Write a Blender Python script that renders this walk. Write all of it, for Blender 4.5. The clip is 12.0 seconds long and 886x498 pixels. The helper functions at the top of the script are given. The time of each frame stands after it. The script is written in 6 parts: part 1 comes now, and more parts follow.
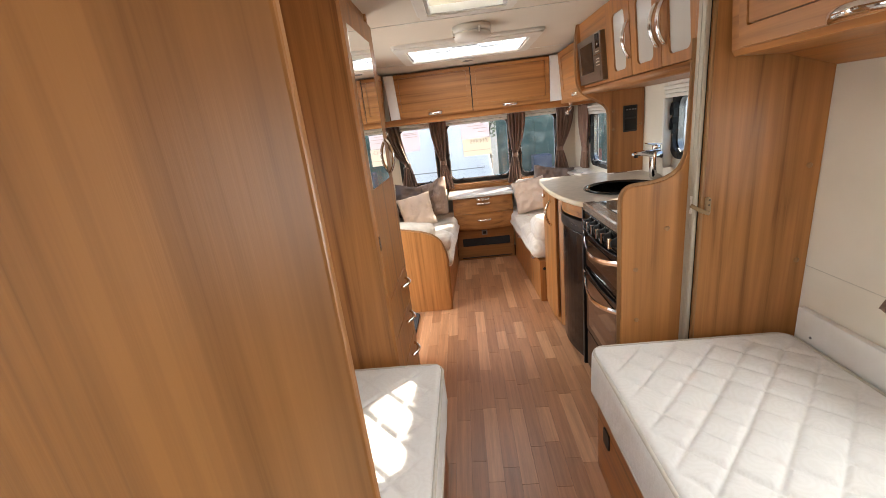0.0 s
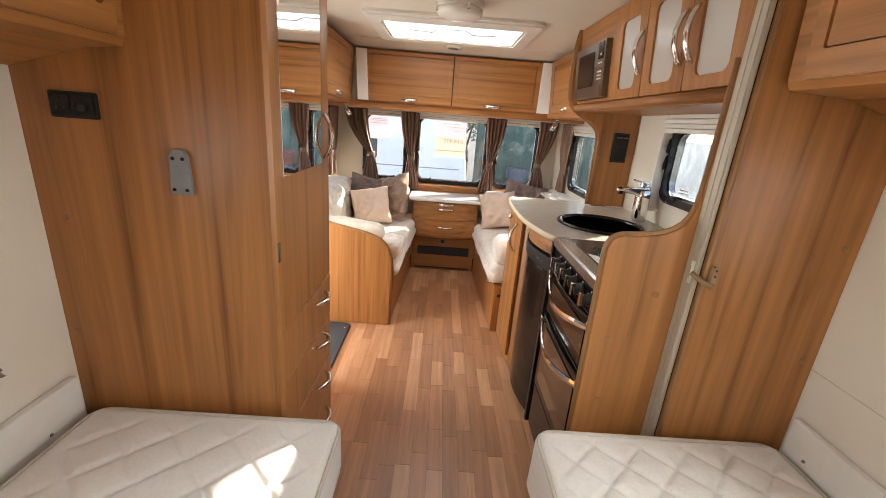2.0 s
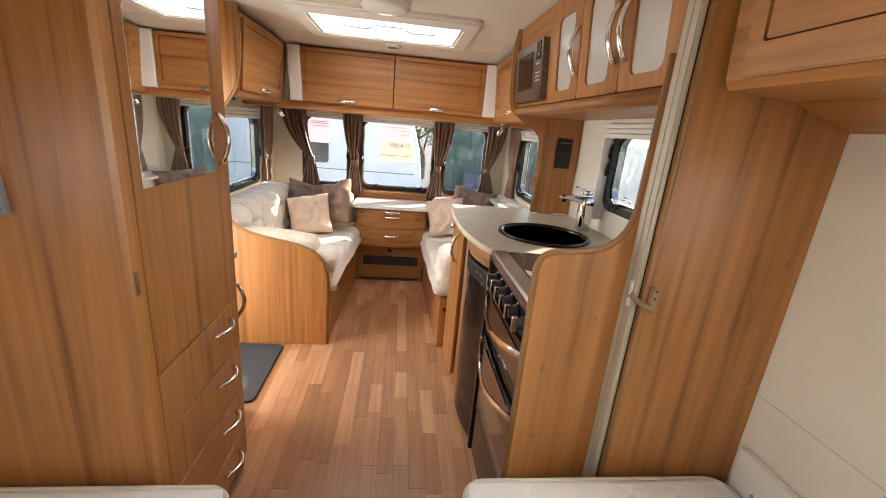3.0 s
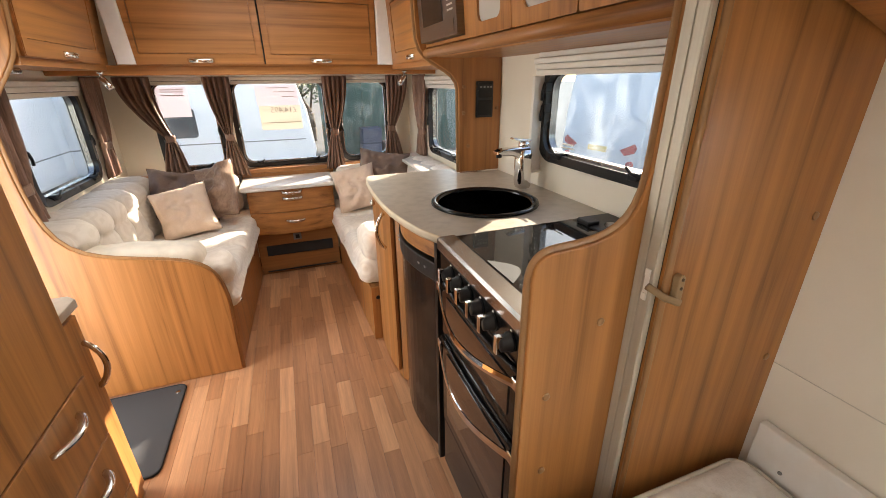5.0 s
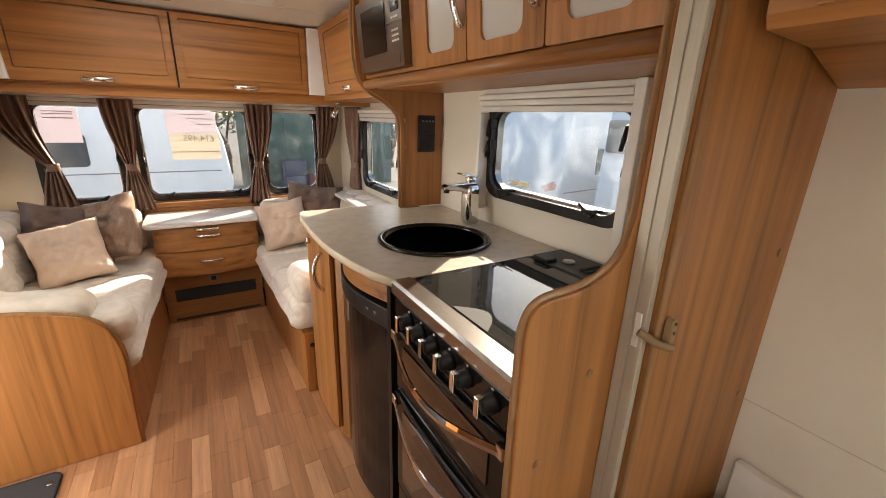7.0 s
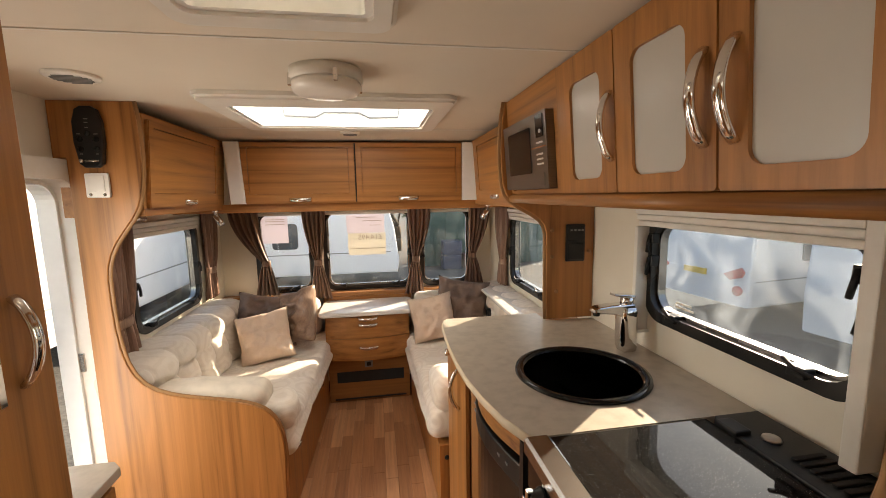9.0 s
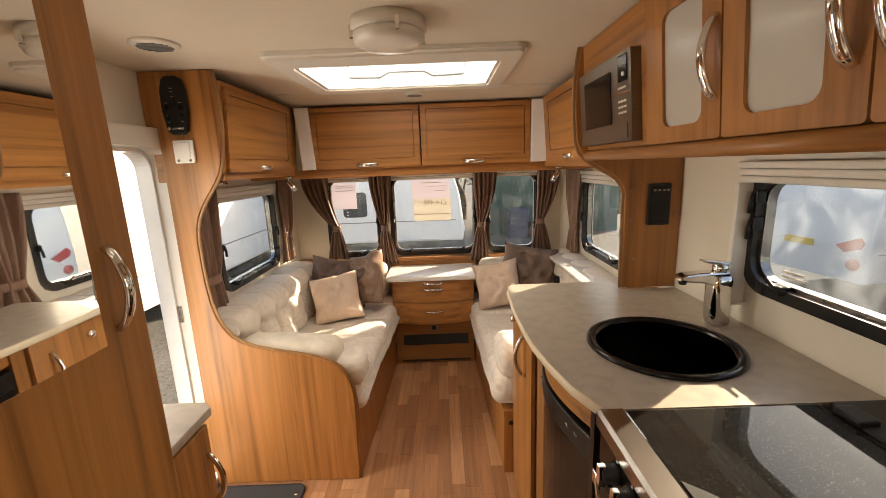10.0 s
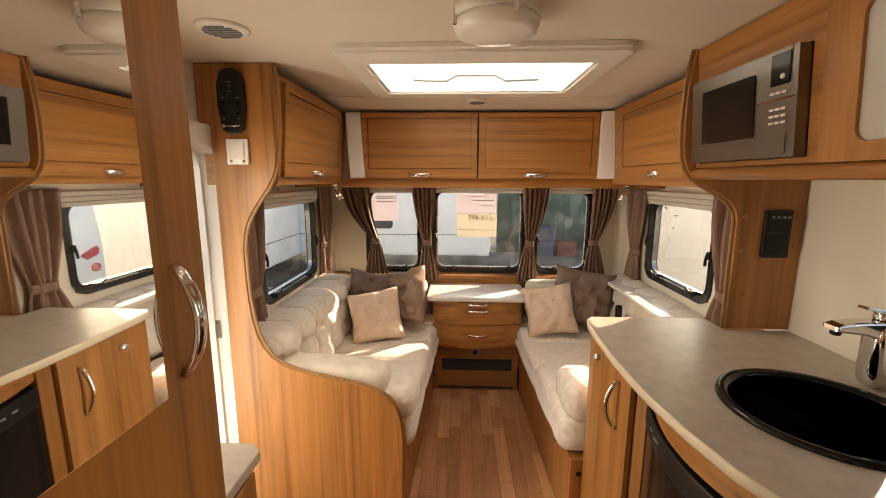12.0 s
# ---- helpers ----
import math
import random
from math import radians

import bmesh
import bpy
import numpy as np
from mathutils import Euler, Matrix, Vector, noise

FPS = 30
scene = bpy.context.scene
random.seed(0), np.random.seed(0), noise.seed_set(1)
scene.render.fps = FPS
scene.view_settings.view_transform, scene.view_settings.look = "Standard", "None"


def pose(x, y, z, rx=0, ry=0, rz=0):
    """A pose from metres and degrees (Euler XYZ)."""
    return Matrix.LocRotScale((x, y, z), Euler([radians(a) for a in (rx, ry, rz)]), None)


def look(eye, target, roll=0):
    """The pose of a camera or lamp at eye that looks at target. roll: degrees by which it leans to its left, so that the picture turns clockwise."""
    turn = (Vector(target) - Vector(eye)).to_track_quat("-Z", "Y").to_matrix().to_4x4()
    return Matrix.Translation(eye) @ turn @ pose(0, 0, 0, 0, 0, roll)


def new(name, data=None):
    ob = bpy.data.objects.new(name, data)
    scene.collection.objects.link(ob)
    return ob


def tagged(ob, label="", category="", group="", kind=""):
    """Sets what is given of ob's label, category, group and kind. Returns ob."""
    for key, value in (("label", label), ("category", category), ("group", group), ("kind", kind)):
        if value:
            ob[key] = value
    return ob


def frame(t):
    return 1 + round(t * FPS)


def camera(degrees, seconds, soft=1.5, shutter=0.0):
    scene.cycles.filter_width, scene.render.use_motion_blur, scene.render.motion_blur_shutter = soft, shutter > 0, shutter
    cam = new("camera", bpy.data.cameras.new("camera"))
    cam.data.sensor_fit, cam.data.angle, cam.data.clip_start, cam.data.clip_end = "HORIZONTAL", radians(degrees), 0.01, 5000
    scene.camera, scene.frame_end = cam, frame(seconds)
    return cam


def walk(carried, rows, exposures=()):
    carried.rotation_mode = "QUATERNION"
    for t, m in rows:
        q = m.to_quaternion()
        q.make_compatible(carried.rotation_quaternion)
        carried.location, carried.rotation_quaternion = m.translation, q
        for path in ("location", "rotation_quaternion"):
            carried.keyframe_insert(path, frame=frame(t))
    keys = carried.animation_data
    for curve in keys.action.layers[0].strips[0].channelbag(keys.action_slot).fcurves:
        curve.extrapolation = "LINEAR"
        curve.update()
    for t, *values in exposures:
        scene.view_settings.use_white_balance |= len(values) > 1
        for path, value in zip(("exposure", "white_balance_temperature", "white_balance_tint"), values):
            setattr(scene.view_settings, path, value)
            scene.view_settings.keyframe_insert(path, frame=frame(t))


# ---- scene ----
cam = camera(95.1, 12.0, soft=0.6)
PATH = [
    (0, (-0.029, 0.08, 1.443), (-0.172, 1.988, 0.86), -6.8),
    (0.5, (-0.017, 0.197, 1.435), (-0.088, 2.11, 0.857), -3.1),
    (1, (0.018, 0.267, 1.432), (0.005, 2.173, 0.827), 0.5),
    (1.5, (0.036, 0.374, 1.419), (0.012, 2.278, 0.807), 2.0),
    (2, (0.05, 0.494, 1.416), (0.091, 2.401, 0.815), 4.5),
    (2.5, (0.106, 0.559, 1.417), (0.269, 2.468, 0.845), 5.9),
    (3, (0.186, 0.668, 1.419), (0.412, 2.573, 0.852), 5.0),
    (3.2, (0.218, 0.716, 1.431), (0.443, 2.62, 0.86), 4.5),
    (4.8, (0.195, 0.999, 1.439), (0.755, 2.78, 0.723), 0.2),
    (5, (0.172, 1.042, 1.429), (0.804, 2.777, 0.662), -0.7),
    (5.5, (0.119, 1.124, 1.369), (0.837, 2.726, 0.411), -1.6),
    (6, (0.103, 1.165, 1.331), (0.899, 2.691, 0.312), 0.2),
    (6.5, (0.126, 1.18, 1.346), (1.028, 2.725, 0.452), 1.5),
    (7, (0.141, 1.181, 1.412), (1.12, 2.814, 0.801), 1.7),
    (7.2, (0.135, 1.177, 1.454), (1.108, 2.851, 0.953), 1.3),
    (8.8, (0.204, 1.257, 1.565), (0.614, 3.199, 1.314), -0.9),
    (9, (0.223, 1.274, 1.565), (0.539, 3.231, 1.301), -1.0),
    (9.5, (0.241, 1.3, 1.552), (0.363, 3.269, 1.227), -1.7),
    (10, (0.228, 1.326, 1.53), (0.218, 3.284, 1.125), -2.2),
    (10.5, (0.195, 1.352, 1.498), (0.119, 3.297, 1.039), -1.9),
    (11, (0.137, 1.386, 1.489), (0.057, 3.331, 1.029), -0.8),
    (11.5, (0.069, 1.464, 1.502), (-0.002, 3.421, 1.096), -0.0),
    (12, (0.0, 1.524, 1.524), (-0.082, 3.493, 1.186), 0.2),
]
walk(cam, [(t, look(eye, target, roll)) for t, eye, target, roll in PATH], [(0, 2.03, 6800, 10), (3, 2.05, 7050, 10), (6, 1.84, 7400, 12), (9, 1.48, 8200, 13), (12, 1.5, 9300, 15)])

# ---- world, sun, fill lamps at the openings ----
SUN_TO = Vector((1.0, 0.75, 0.547)).normalized()
world = bpy.data.worlds.new("sky")
scene.world = world
world.use_nodes = True
wn = world.node_tree.nodes
sky = wn.new("ShaderNodeTexSky")
sky.sky_type = "NISHITA"
sky.sun_disc = False
sky.sun_elevation = math.asin(SUN_TO.z)
sky.sun_rotation = math.atan2(SUN_TO.x, SUN_TO.y)
wn["Background"].inputs[1].default_value = 0.15
world.node_tree.links.new(sky.outputs[0], wn["Background"].inputs[0])

sun_data = bpy.data.lights.new("sun", "SUN")
sun_data.energy, sun_data.angle, sun_data.color = 5.0, radians(0.6), (1.0, 0.93, 0.82)
sun = new("sun", sun_data)
sun.matrix_world = look(SUN_TO * 30, (0, 0, 0))


def fill_light(at, towards, w, h, watts):
    d = bpy.data.lights.new("fill_light", "AREA")
    d.shape, d.size, d.size_y, d.energy, d.color = "RECTANGLE", w, h, watts, (0.95, 0.98, 1.0)
    ob = new("fill_light", d)
    ob.matrix_world = look(at, towards)
    return ob


# added area lamps that stand in for sky light at the openings
fill_light((0.07, 3.28, 2.16), (0.07, 3.27, 0), 0.8, 0.5, 3.6)
fill_light((0.05, 2.0, 2.16), (0.05, 2.0, 0), 0.36, 0.34, 1.2)
# doorway fill lamp, placed where the camera cannot see it
fill_light((-1.085, 2.66, 0.85), (0, 2.75, 0.6), 0.28, 1.4, 4.2)
# added lamp over the beds, in a rooflight out of view
fill_light((0.1, 0.85, 2.16), (0.1, 0.86, 0), 0.42, 0.42, 1.3)
# added lamp behind the camera that brightens the washroom partition
fill_light((-0.55, -0.605, 1.30), (-0.55, 0.3, 1.2), 0.5, 0.4, 0.8)
fill_light((-1.09, 0.78, 1.18), (0, 0.8, 0.8), 0.6, 0.42, 1.2)
fill_light((1.29, 0.78, 1.18), (0, 0.8, 0.8), 0.6, 0.42, 4.4)


# ---- materials ----
def nodes_of(name):
    m = bpy.data.materials.new(name)
    m.use_nodes = True
    nt = m.node_tree
    return m, nt, nt.nodes["Principled BSDF"]


def surface(name, c1, c2=None, rough=0.5, metal=0.0, scale=(20, 20, 20), bump=0.0, bscale=120, coat=0.0, dirt=0.25, spec=0.5):
    """A plain surface: two colours mixed by noise at two scales, uneven gloss, fine relief."""
    m, nt, b = nodes_of(name)
    ln = nt.links.new
    tc = nt.nodes.new("ShaderNodeTexCoord")
    mp = nt.nodes.new("ShaderNodeMapping")
    mp.inputs["Scale"].default_value = scale
    ln(tc.outputs["Object"], mp.inputs[0])
    n1 = nt.nodes.new("ShaderNodeTexNoise")
    n1.inputs["Scale"].default_value, n1.inputs["Detail"].default_value = 1.0, 5
    ln(mp.outputs[0], n1.inputs[0])
    n2 = nt.nodes.new("ShaderNodeTexNoise")
    n2.inputs["Scale"].default_value = 3.0
    ln(tc.outputs["Object"], n2.inputs[0])
    add = nt.nodes.new("ShaderNodeMath")
    add.operation = "MULTIPLY_ADD"
    ln(n2.outputs[0], add.inputs[0])
    add.inputs[1].default_value = dirt
    ln(n1.outputs[0], add.inputs[2])
    ramp = nt.nodes.new("ShaderNodeValToRGB")
    c2 = c2 or tuple(v * 0.86 for v in c1)
    ramp.color_ramp.elements[0].color, ramp.color_ramp.elements[1].color = (*c2, 1), (*c1, 1)
    ramp.color_ramp.elements[0].position, ramp.color_ramp.elements[1].position = 0.4, 0.75
    ln(add.outputs[0], ramp.inputs[0])
    ln(ramp.outputs[0], b.inputs["Base Color"])
    b.inputs["Metallic"].default_value = metal
    b.inputs["Specular IOR Level"].default_value = spec
    rr = nt.nodes.new("ShaderNodeMapRange")
    rr.inputs[3].default_value, rr.inputs[4].default_value = max(0.02, rough * 0.8), min(1, rough * 1.2)
    ln(n2.outputs[0], rr.inputs[0])
    ln(rr.outputs[0], b.inputs["Roughness"])
    b.inputs["Coat Weight"].default_value = coat
    if bump:
        nb = nt.nodes.new("ShaderNodeTexNoise")
        nb.inputs["Scale"].default_value, nb.inputs["Detail"].default_value = bscale, 4
        ln(tc.outputs["Object"], nb.inputs[0])
        bu = nt.nodes.new("ShaderNodeBump")
        bu.inputs["Strength"].default_value, bu.inputs["Distance"].default_value = bump, 0.004
        ln(nb.outputs[0], bu.inputs["Height"])
        ln(bu.outputs[0], b.inputs["Normal"])
    return m


def wood(name, axis, light=(0.47, 0.205, 0.063), dark=(0.18, 0.068, 0.019), rough=0.36, random_tone=0.0, fine=1.0):
    """Veneer with the grain along one axis: broad cathedral bands, fine pores, satin lacquer."""
    m, nt, b = nodes_of(name)
    ln = nt.links.new
    tc = nt.nodes.new("ShaderNodeTexCoord")
    source = tc.outputs["Object"]
    info = nt.nodes.new("ShaderNodeObjectInfo")
    shift = nt.nodes.new("ShaderNodeVectorMath")
    shift.operation = "MULTIPLY_ADD"
    comb = nt.nodes.new("ShaderNodeCombineXYZ")
    for i in range(3):
        ln(info.outputs["Random"], comb.inputs[i])
    ln(comb.outputs[0], shift.inputs[0])
    shift.inputs[1].default_value = (7.0, 11.0, 5.0)
    ln(source, shift.inputs[2])

    def stretched(along, across):
        mp = nt.nodes.new("ShaderNodeMapping")
        mp.inputs["Scale"].default_value = [along if i == axis else across for i in range(3)]
        ln(shift.outputs[0], mp.inputs[0])
        return mp.outputs[0]

    broad = nt.nodes.new("ShaderNodeTexNoise")
    broad.inputs["Scale"].default_value, broad.inputs["Detail"].default_value, broad.inputs["Distortion"].default_value = 1.0, 3, 0.7
    ln(stretched(0.55, 9.0), broad.inputs[0])
    lines = nt.nodes.new("ShaderNodeTexNoise")
    lines.inputs["Scale"].default_value, lines.inputs["Detail"].default_value, lines.inputs["Distortion"].default_value = 1.0, 6, 0.35
    ln(stretched(0.5, 40.0 * fine), lines.inputs[0])
    pores = nt.nodes.new("ShaderNodeTexNoise")
    pores.inputs["Scale"].default_value, pores.inputs["Detail"].default_value = 1.0, 3
    ln(stretched(7, 300.0), pores.inputs[0])
    # rings: the broad field cut into contour bands
    ring = nt.nodes.new("ShaderNodeMath")
    ring.operation = "MULTIPLY"
    ln(broad.outputs[0], ring.inputs[0])
    ring.inputs[1].default_value = 9.0
    frac = nt.nodes.new("ShaderNodeMath")
    frac.operation = "PINGPONG"
    ln(ring.outputs[0], frac.inputs[0])
    frac.inputs[1].default_value = 1.0
    mix1 = nt.nodes.new("ShaderNodeMath")
    mix1.operation = "MULTIPLY_ADD"
    ln(frac.outputs[0], mix1.inputs[0])
    mix1.inputs[1].default_value = 0.20
    ln(lines.outputs[0], mix1.inputs[2])
    mix2 = nt.nodes.new("ShaderNodeMath")
    mix2.operation = "MULTIPLY_ADD"
    ln(pores.outputs[0], mix2.inputs[0])
    mix2.inputs[1].default_value = 0.2
    ln(mix1.outputs[0], mix2.inputs[2])
    tone = nt.nodes.new("ShaderNodeMath")
    tone.operation = "MULTIPLY_ADD"
    ln(info.outputs["Random"], tone.inputs[0])
    tone.inputs[1].default_value = random_tone
    ln(mix2.outputs[0], tone.inputs[2])
    ramp = nt.nodes.new("ShaderNodeValToRGB")
    e = ramp.color_ramp.elements
    e[0].color, e[0].position = (*dark, 1), 0.37 + random_tone * 0.3
    e[1].color, e[1].position = (*light, 1), 0.93 + random_tone * 0.55
    mid = e.new(0.60 + random_tone * 0.5)
    mid.color = (*[d * 0.42 + l * 0.58 for d, l in zip(dark, light)], 1)
    ln(tone.outputs[0], ramp.inputs[0])
    ln(ramp.outputs[0], b.inputs["Base Color"])
    rr = nt.nodes.new("ShaderNodeMapRange")
    rr.inputs[3].default_value, rr.inputs[4].default_value = rough - 0.07, rough + 0.1
    ln(lines.outputs[0], rr.inputs[0])
    ln(rr.outputs[0], b.inputs["Roughness"])
    bu = nt.nodes.new("ShaderNodeBump")
    bu.inputs["Strength"].default_value, bu.inputs["Distance"].default_value = 0.08, 0.002
    ln(pores.outputs[0], bu.inputs["Height"])
    ln(bu.outputs[0], b.inputs["Normal"])
    return m


def clear(name, rough=0.0, tint=(1, 1, 1), mix=0.12):
    """Thin acrylic pane: mostly clear, with a gloss that grows at a slant."""
    m, nt, b = nodes_of(name)
    ln = nt.links.new
    out = nt.nodes["Material Output"]
    tr = nt.nodes.new("ShaderNodeBsdfTransparent")
    tr.inputs[0].default_value = (*tint, 1)
    gl = nt.nodes.new("ShaderNodeBsdfGlossy")
    gl.inputs["Roughness"].default_value = 0.03
    df = nt.nodes.new("ShaderNodeBsdfTranslucent")
    df.inputs[0].default_value = (0.62, 0.68, 0.74, 1)
    lw = nt.nodes.new("ShaderNodeLayerWeight")
    pw = nt.nodes.new("ShaderNodeMath")
    pw.operation = "POWER"
    ln(lw.outputs["Facing"], pw.inputs[0])
    pw.inputs[1].default_value = 5.0
    fr = nt.nodes.new("ShaderNodeMapRange")
    fr.inputs[3].default_value, fr.inputs[4].default_value = 0.03, 0.7
    ln(pw.outputs[0], fr.inputs[0])
    lw.inputs[0].default_value = 0.5
    m1 = nt.nodes.new("ShaderNodeMixShader")
    ln(fr.outputs[0], m1.inputs[0])
    ln(tr.outputs[0], m1.inputs[1])
    ln(gl.outputs[0], m1.inputs[2])
    # smears and dust on the pane; the pale mix also paints reflection haze
    tc = nt.nodes.new("ShaderNodeTexCoord")
    no = nt.nodes.new("ShaderNodeTexNoise")
    no.inputs["Scale"].default_value, no.inputs["Detail"].default_value, no.inputs["Distortion"].default_value = 5.0, 6, 1.5
    ln(tc.outputs["Object"], no.inputs[0])
    rg = nt.nodes.new("ShaderNodeMapRange")
    rg.inputs[1].default_value, rg.inputs[2].default_value = 0.45, 0.8
    rg.inputs[3].default_value, rg.inputs[4].default_value = mix * 0.15, mix
    ln(no.outputs[0], rg.inputs[0])
    m2 = nt.nodes.new("ShaderNodeMixShader")
    ln(rg.outputs[0], m2.inputs[0])
    ln(m1.outputs[0], m2.inputs[1])
    ln(df.outputs[0], m2.inputs[2])
    ln(m2.outputs[0], out.inputs[0])
    return m


def damask(name, c1, c2, sheen=0.3, swirl=11.0):
    """Upholstery cloth with a tone-on-tone swirling pattern and a fine weave."""
    m, nt, b = nodes_of(name)
    ln = nt.links.new
    tc = nt.nodes.new("ShaderNodeTexCoord")
    vo = nt.nodes.new("ShaderNodeTexVoronoi")
    vo.inputs["Scale"].default_value = swirl
    no = nt.nodes.new("ShaderNodeTexNoise")
    no.inputs["Scale"].default_value, no.inputs["Distortion"].default_value = swirl * 0.6, 2.0
    ln(tc.outputs["Object"], no.inputs[0])
    mp = nt.nodes.new("ShaderNodeMath")
    mp.operation = "MULTIPLY_ADD"
    ln(tc.outputs["Object"], vo.inputs[0])
    ln(vo.outputs[0], mp.inputs[0])
    mp.inputs[1].default_value = 5.0
    ln(no.outputs[0], mp.inputs[2])
    pp = nt.nodes.new("ShaderNodeMath")
    pp.operation = "PINGPONG"
    ln(mp.outputs[0], pp.inputs[0])
    pp.inputs[1].default_value = 0.5
    ramp = nt.nodes.new("ShaderNodeValToRGB")
    ramp.color_ramp.elements[0].color, ramp.color_ramp.elements[1].color = (*c1, 1), (*c2, 1)
    ramp.color_ramp.elements[0].position, ramp.color_ramp.elements[1].position = 0.18, 0.3
    ln(pp.outputs[0], ramp.inputs[0])
    ln(ramp.outputs[0], b.inputs["Base Color"])
    b.inputs["Roughness"].default_value = 0.8
    b.inputs["Sheen Weight"].default_value = sheen
    wv = nt.nodes.new("ShaderNodeTexNoise")
    wv.inputs["Scale"].default_value = 260
    ln(tc.outputs["Object"], wv.inputs[0])
    n3 = nt.nodes.new("ShaderNodeTexNoise")
    n3.inputs["Scale"].default_value, n3.inputs["Detail"].default_value = 16, 4
    ln(tc.outputs["Object"], n3.inputs[0])
    ad = nt.nodes.new("ShaderNodeMath")
    ad.operation = "MULTIPLY_ADD"
    ln(wv.outputs[0], ad.inputs[0])
    ad.inputs[1].default_value = 0.12
    ln(n3.outputs[0], ad.inputs[2])
    bu = nt.nodes.new("ShaderNodeBump")
    bu.inputs["Strength"].default_value, bu.inputs["Distance"].default_value = 0.5, 0.012
    ln(ad.outputs[0], bu.inputs["Height"])
    ln(bu.outputs[0], b.inputs["Normal"])
    return m


WOOD_V = wood("veneer_upright", 2)
WOOD_Y = wood("veneer_along_y", 1)
WOOD_X = wood("veneer_along_x", 0)
WOOD_EDGE = wood("veneer_edging", 2, (0.36, 0.19, 0.08), (0.22, 0.11, 0.045))
# same veneer with shade put into its colours, for the chest plinth
WOOD_SHADED = wood("veneer_shaded", 0, (0.34, 0.15, 0.05), (0.17, 0.07, 0.022))


def strip_floor():
    """Printed wood strips: each piece its own tone, with fine grain along it."""
    m, nt, b = nodes_of("laminate_strip")
    ln = nt.links.new
    info = nt.nodes.new("ShaderNodeObjectInfo")
    ramp = nt.nodes.new("ShaderNodeValToRGB")
    e = ramp.color_ramp.elements
    e[0].color, e[0].position = (0.33, 0.152, 0.072, 1), 0.0
    e[1].color, e[1].position = (0.60, 0.325, 0.175, 1), 1.0
    k = e.new(0.55)
    k.color = (0.44, 0.212, 0.102, 1)
    ln(info.outputs["Random"], ramp.inputs[0])
    tc = nt.nodes.new("ShaderNodeTexCoord")
    geo = nt.nodes.new("ShaderNodeNewGeometry")
    grain = []
    for along, across, det in ((2.5, 55, 5), (14, 320, 3)):
        mp = nt.nodes.new("ShaderNodeMapping")
        mp.inputs["Scale"].default_value = (across, along, 1)
        ln(geo.outputs["Position"], mp.inputs[0])
        n = nt.nodes.new("ShaderNodeTexNoise")
        n.inputs["Scale"].default_value, n.inputs["Detail"].default_value, n.inputs["Distortion"].default_value = 1.0, det, 0.3
        ln(mp.outputs[0], n.inputs[0])
        grain.append(n.outputs[0])
    mx = nt.nodes.new("ShaderNodeMath")
    mx.operation = "MULTIPLY_ADD"
    ln(grain[1], mx.inputs[0])
    mx.inputs[1].default_value = 0.4
    ln(grain[0], mx.inputs[2])
    rg = nt.nodes.new("ShaderNodeMapRange")
    rg.inputs[1].default_value, rg.inputs[2].default_value, rg.inputs[3].default_value, rg.inputs[4].default_value = 0.4, 1.0, 0.72, 1.22
    ln(mx.outputs[0], rg.inputs[0])
    mul = nt.nodes.new("ShaderNodeVectorMath")
    mul.operation = "SCALE"
    ln(ramp.outputs[0], mul.inputs[0])
    ln(rg.outputs[0], mul.inputs["Scale"])
    ln(mul.outputs[0], b.inputs["Base Color"])
    b.inputs["Roughness"].default_value = 0.36
    bu = nt.nodes.new("ShaderNodeBump")
    bu.inputs["Strength"].default_value, bu.inputs["Distance"].default_value = 0.12, 0.002
    ln(grain[1], bu.inputs["Height"])
    ln(bu.outputs[0], b.inputs["Normal"])
    return m


PLANK = strip_floor()
FLOORBASE = surface("floor_joint", (0.10, 0.05, 0.025), rough=0.6)
CREAM = surface("cream_wall_board", (0.80, 0.75, 0.65), (0.74, 0.685, 0.58), 0.42, scale=(3, 3, 3), bump=0.05, bscale=300)
CEIL = surface("ceiling_board", (0.78, 0.71, 0.61), (0.73, 0.66, 0.56), 0.55, scale=(2, 2, 2), bump=0.06, bscale=260)
WHITE = surface("white_plastic", (0.82, 0.80, 0.75), (0.78, 0.75, 0.69), 0.35)
BRIGHT = surface("white_moulding", (0.86, 0.86, 0.85), (0.82, 0.82, 0.81), 0.25, coat=0.3)
BLACK = surface("black_plastic", (0.012, 0.012, 0.013), (0.008, 0.008, 0.008), 0.38, bump=0.05, spec=0.35)
RUBBER = surface("black_rubber_frame", (0.014, 0.014, 0.015), (0.01, 0.01, 0.01), 0.28)
GLOSSBLACK = surface("black_gloss_panel", (0.012, 0.011, 0.011), (0.009, 0.009, 0.009), 0.14, spec=0.3)
OVENGLASS = surface("brown_oven_glass", (0.035, 0.024, 0.018), (0.02, 0.014, 0.011), 0.06, coat=0.8)
CHROME = surface("chrome", (0.82, 0.81, 0.80), (0.75, 0.74, 0.73), 0.07, 1.0)
OVENSTEEL = surface("warm_brushed_steel", (0.27, 0.245, 0.22), (0.22, 0.20, 0.18), 0.33, 1.0, (3, 400, 400))
STEEL = surface("brushed_steel", (0.46, 0.435, 0.41), (0.38, 0.36, 0.335), 0.26, 1.0, (3, 400, 400))
ALU = surface("aluminium_jamb", (0.50, 0.455, 0.365), (0.45, 0.405, 0.325), 0.42, 0.15, (200, 200, 2))
BARKISH = surface("brown_screw", (0.12, 0.08, 0.045), rough=0.5)
GREY = surface("grey_plastic", (0.22, 0.23, 0.23), (0.19, 0.2, 0.2), 0.45)
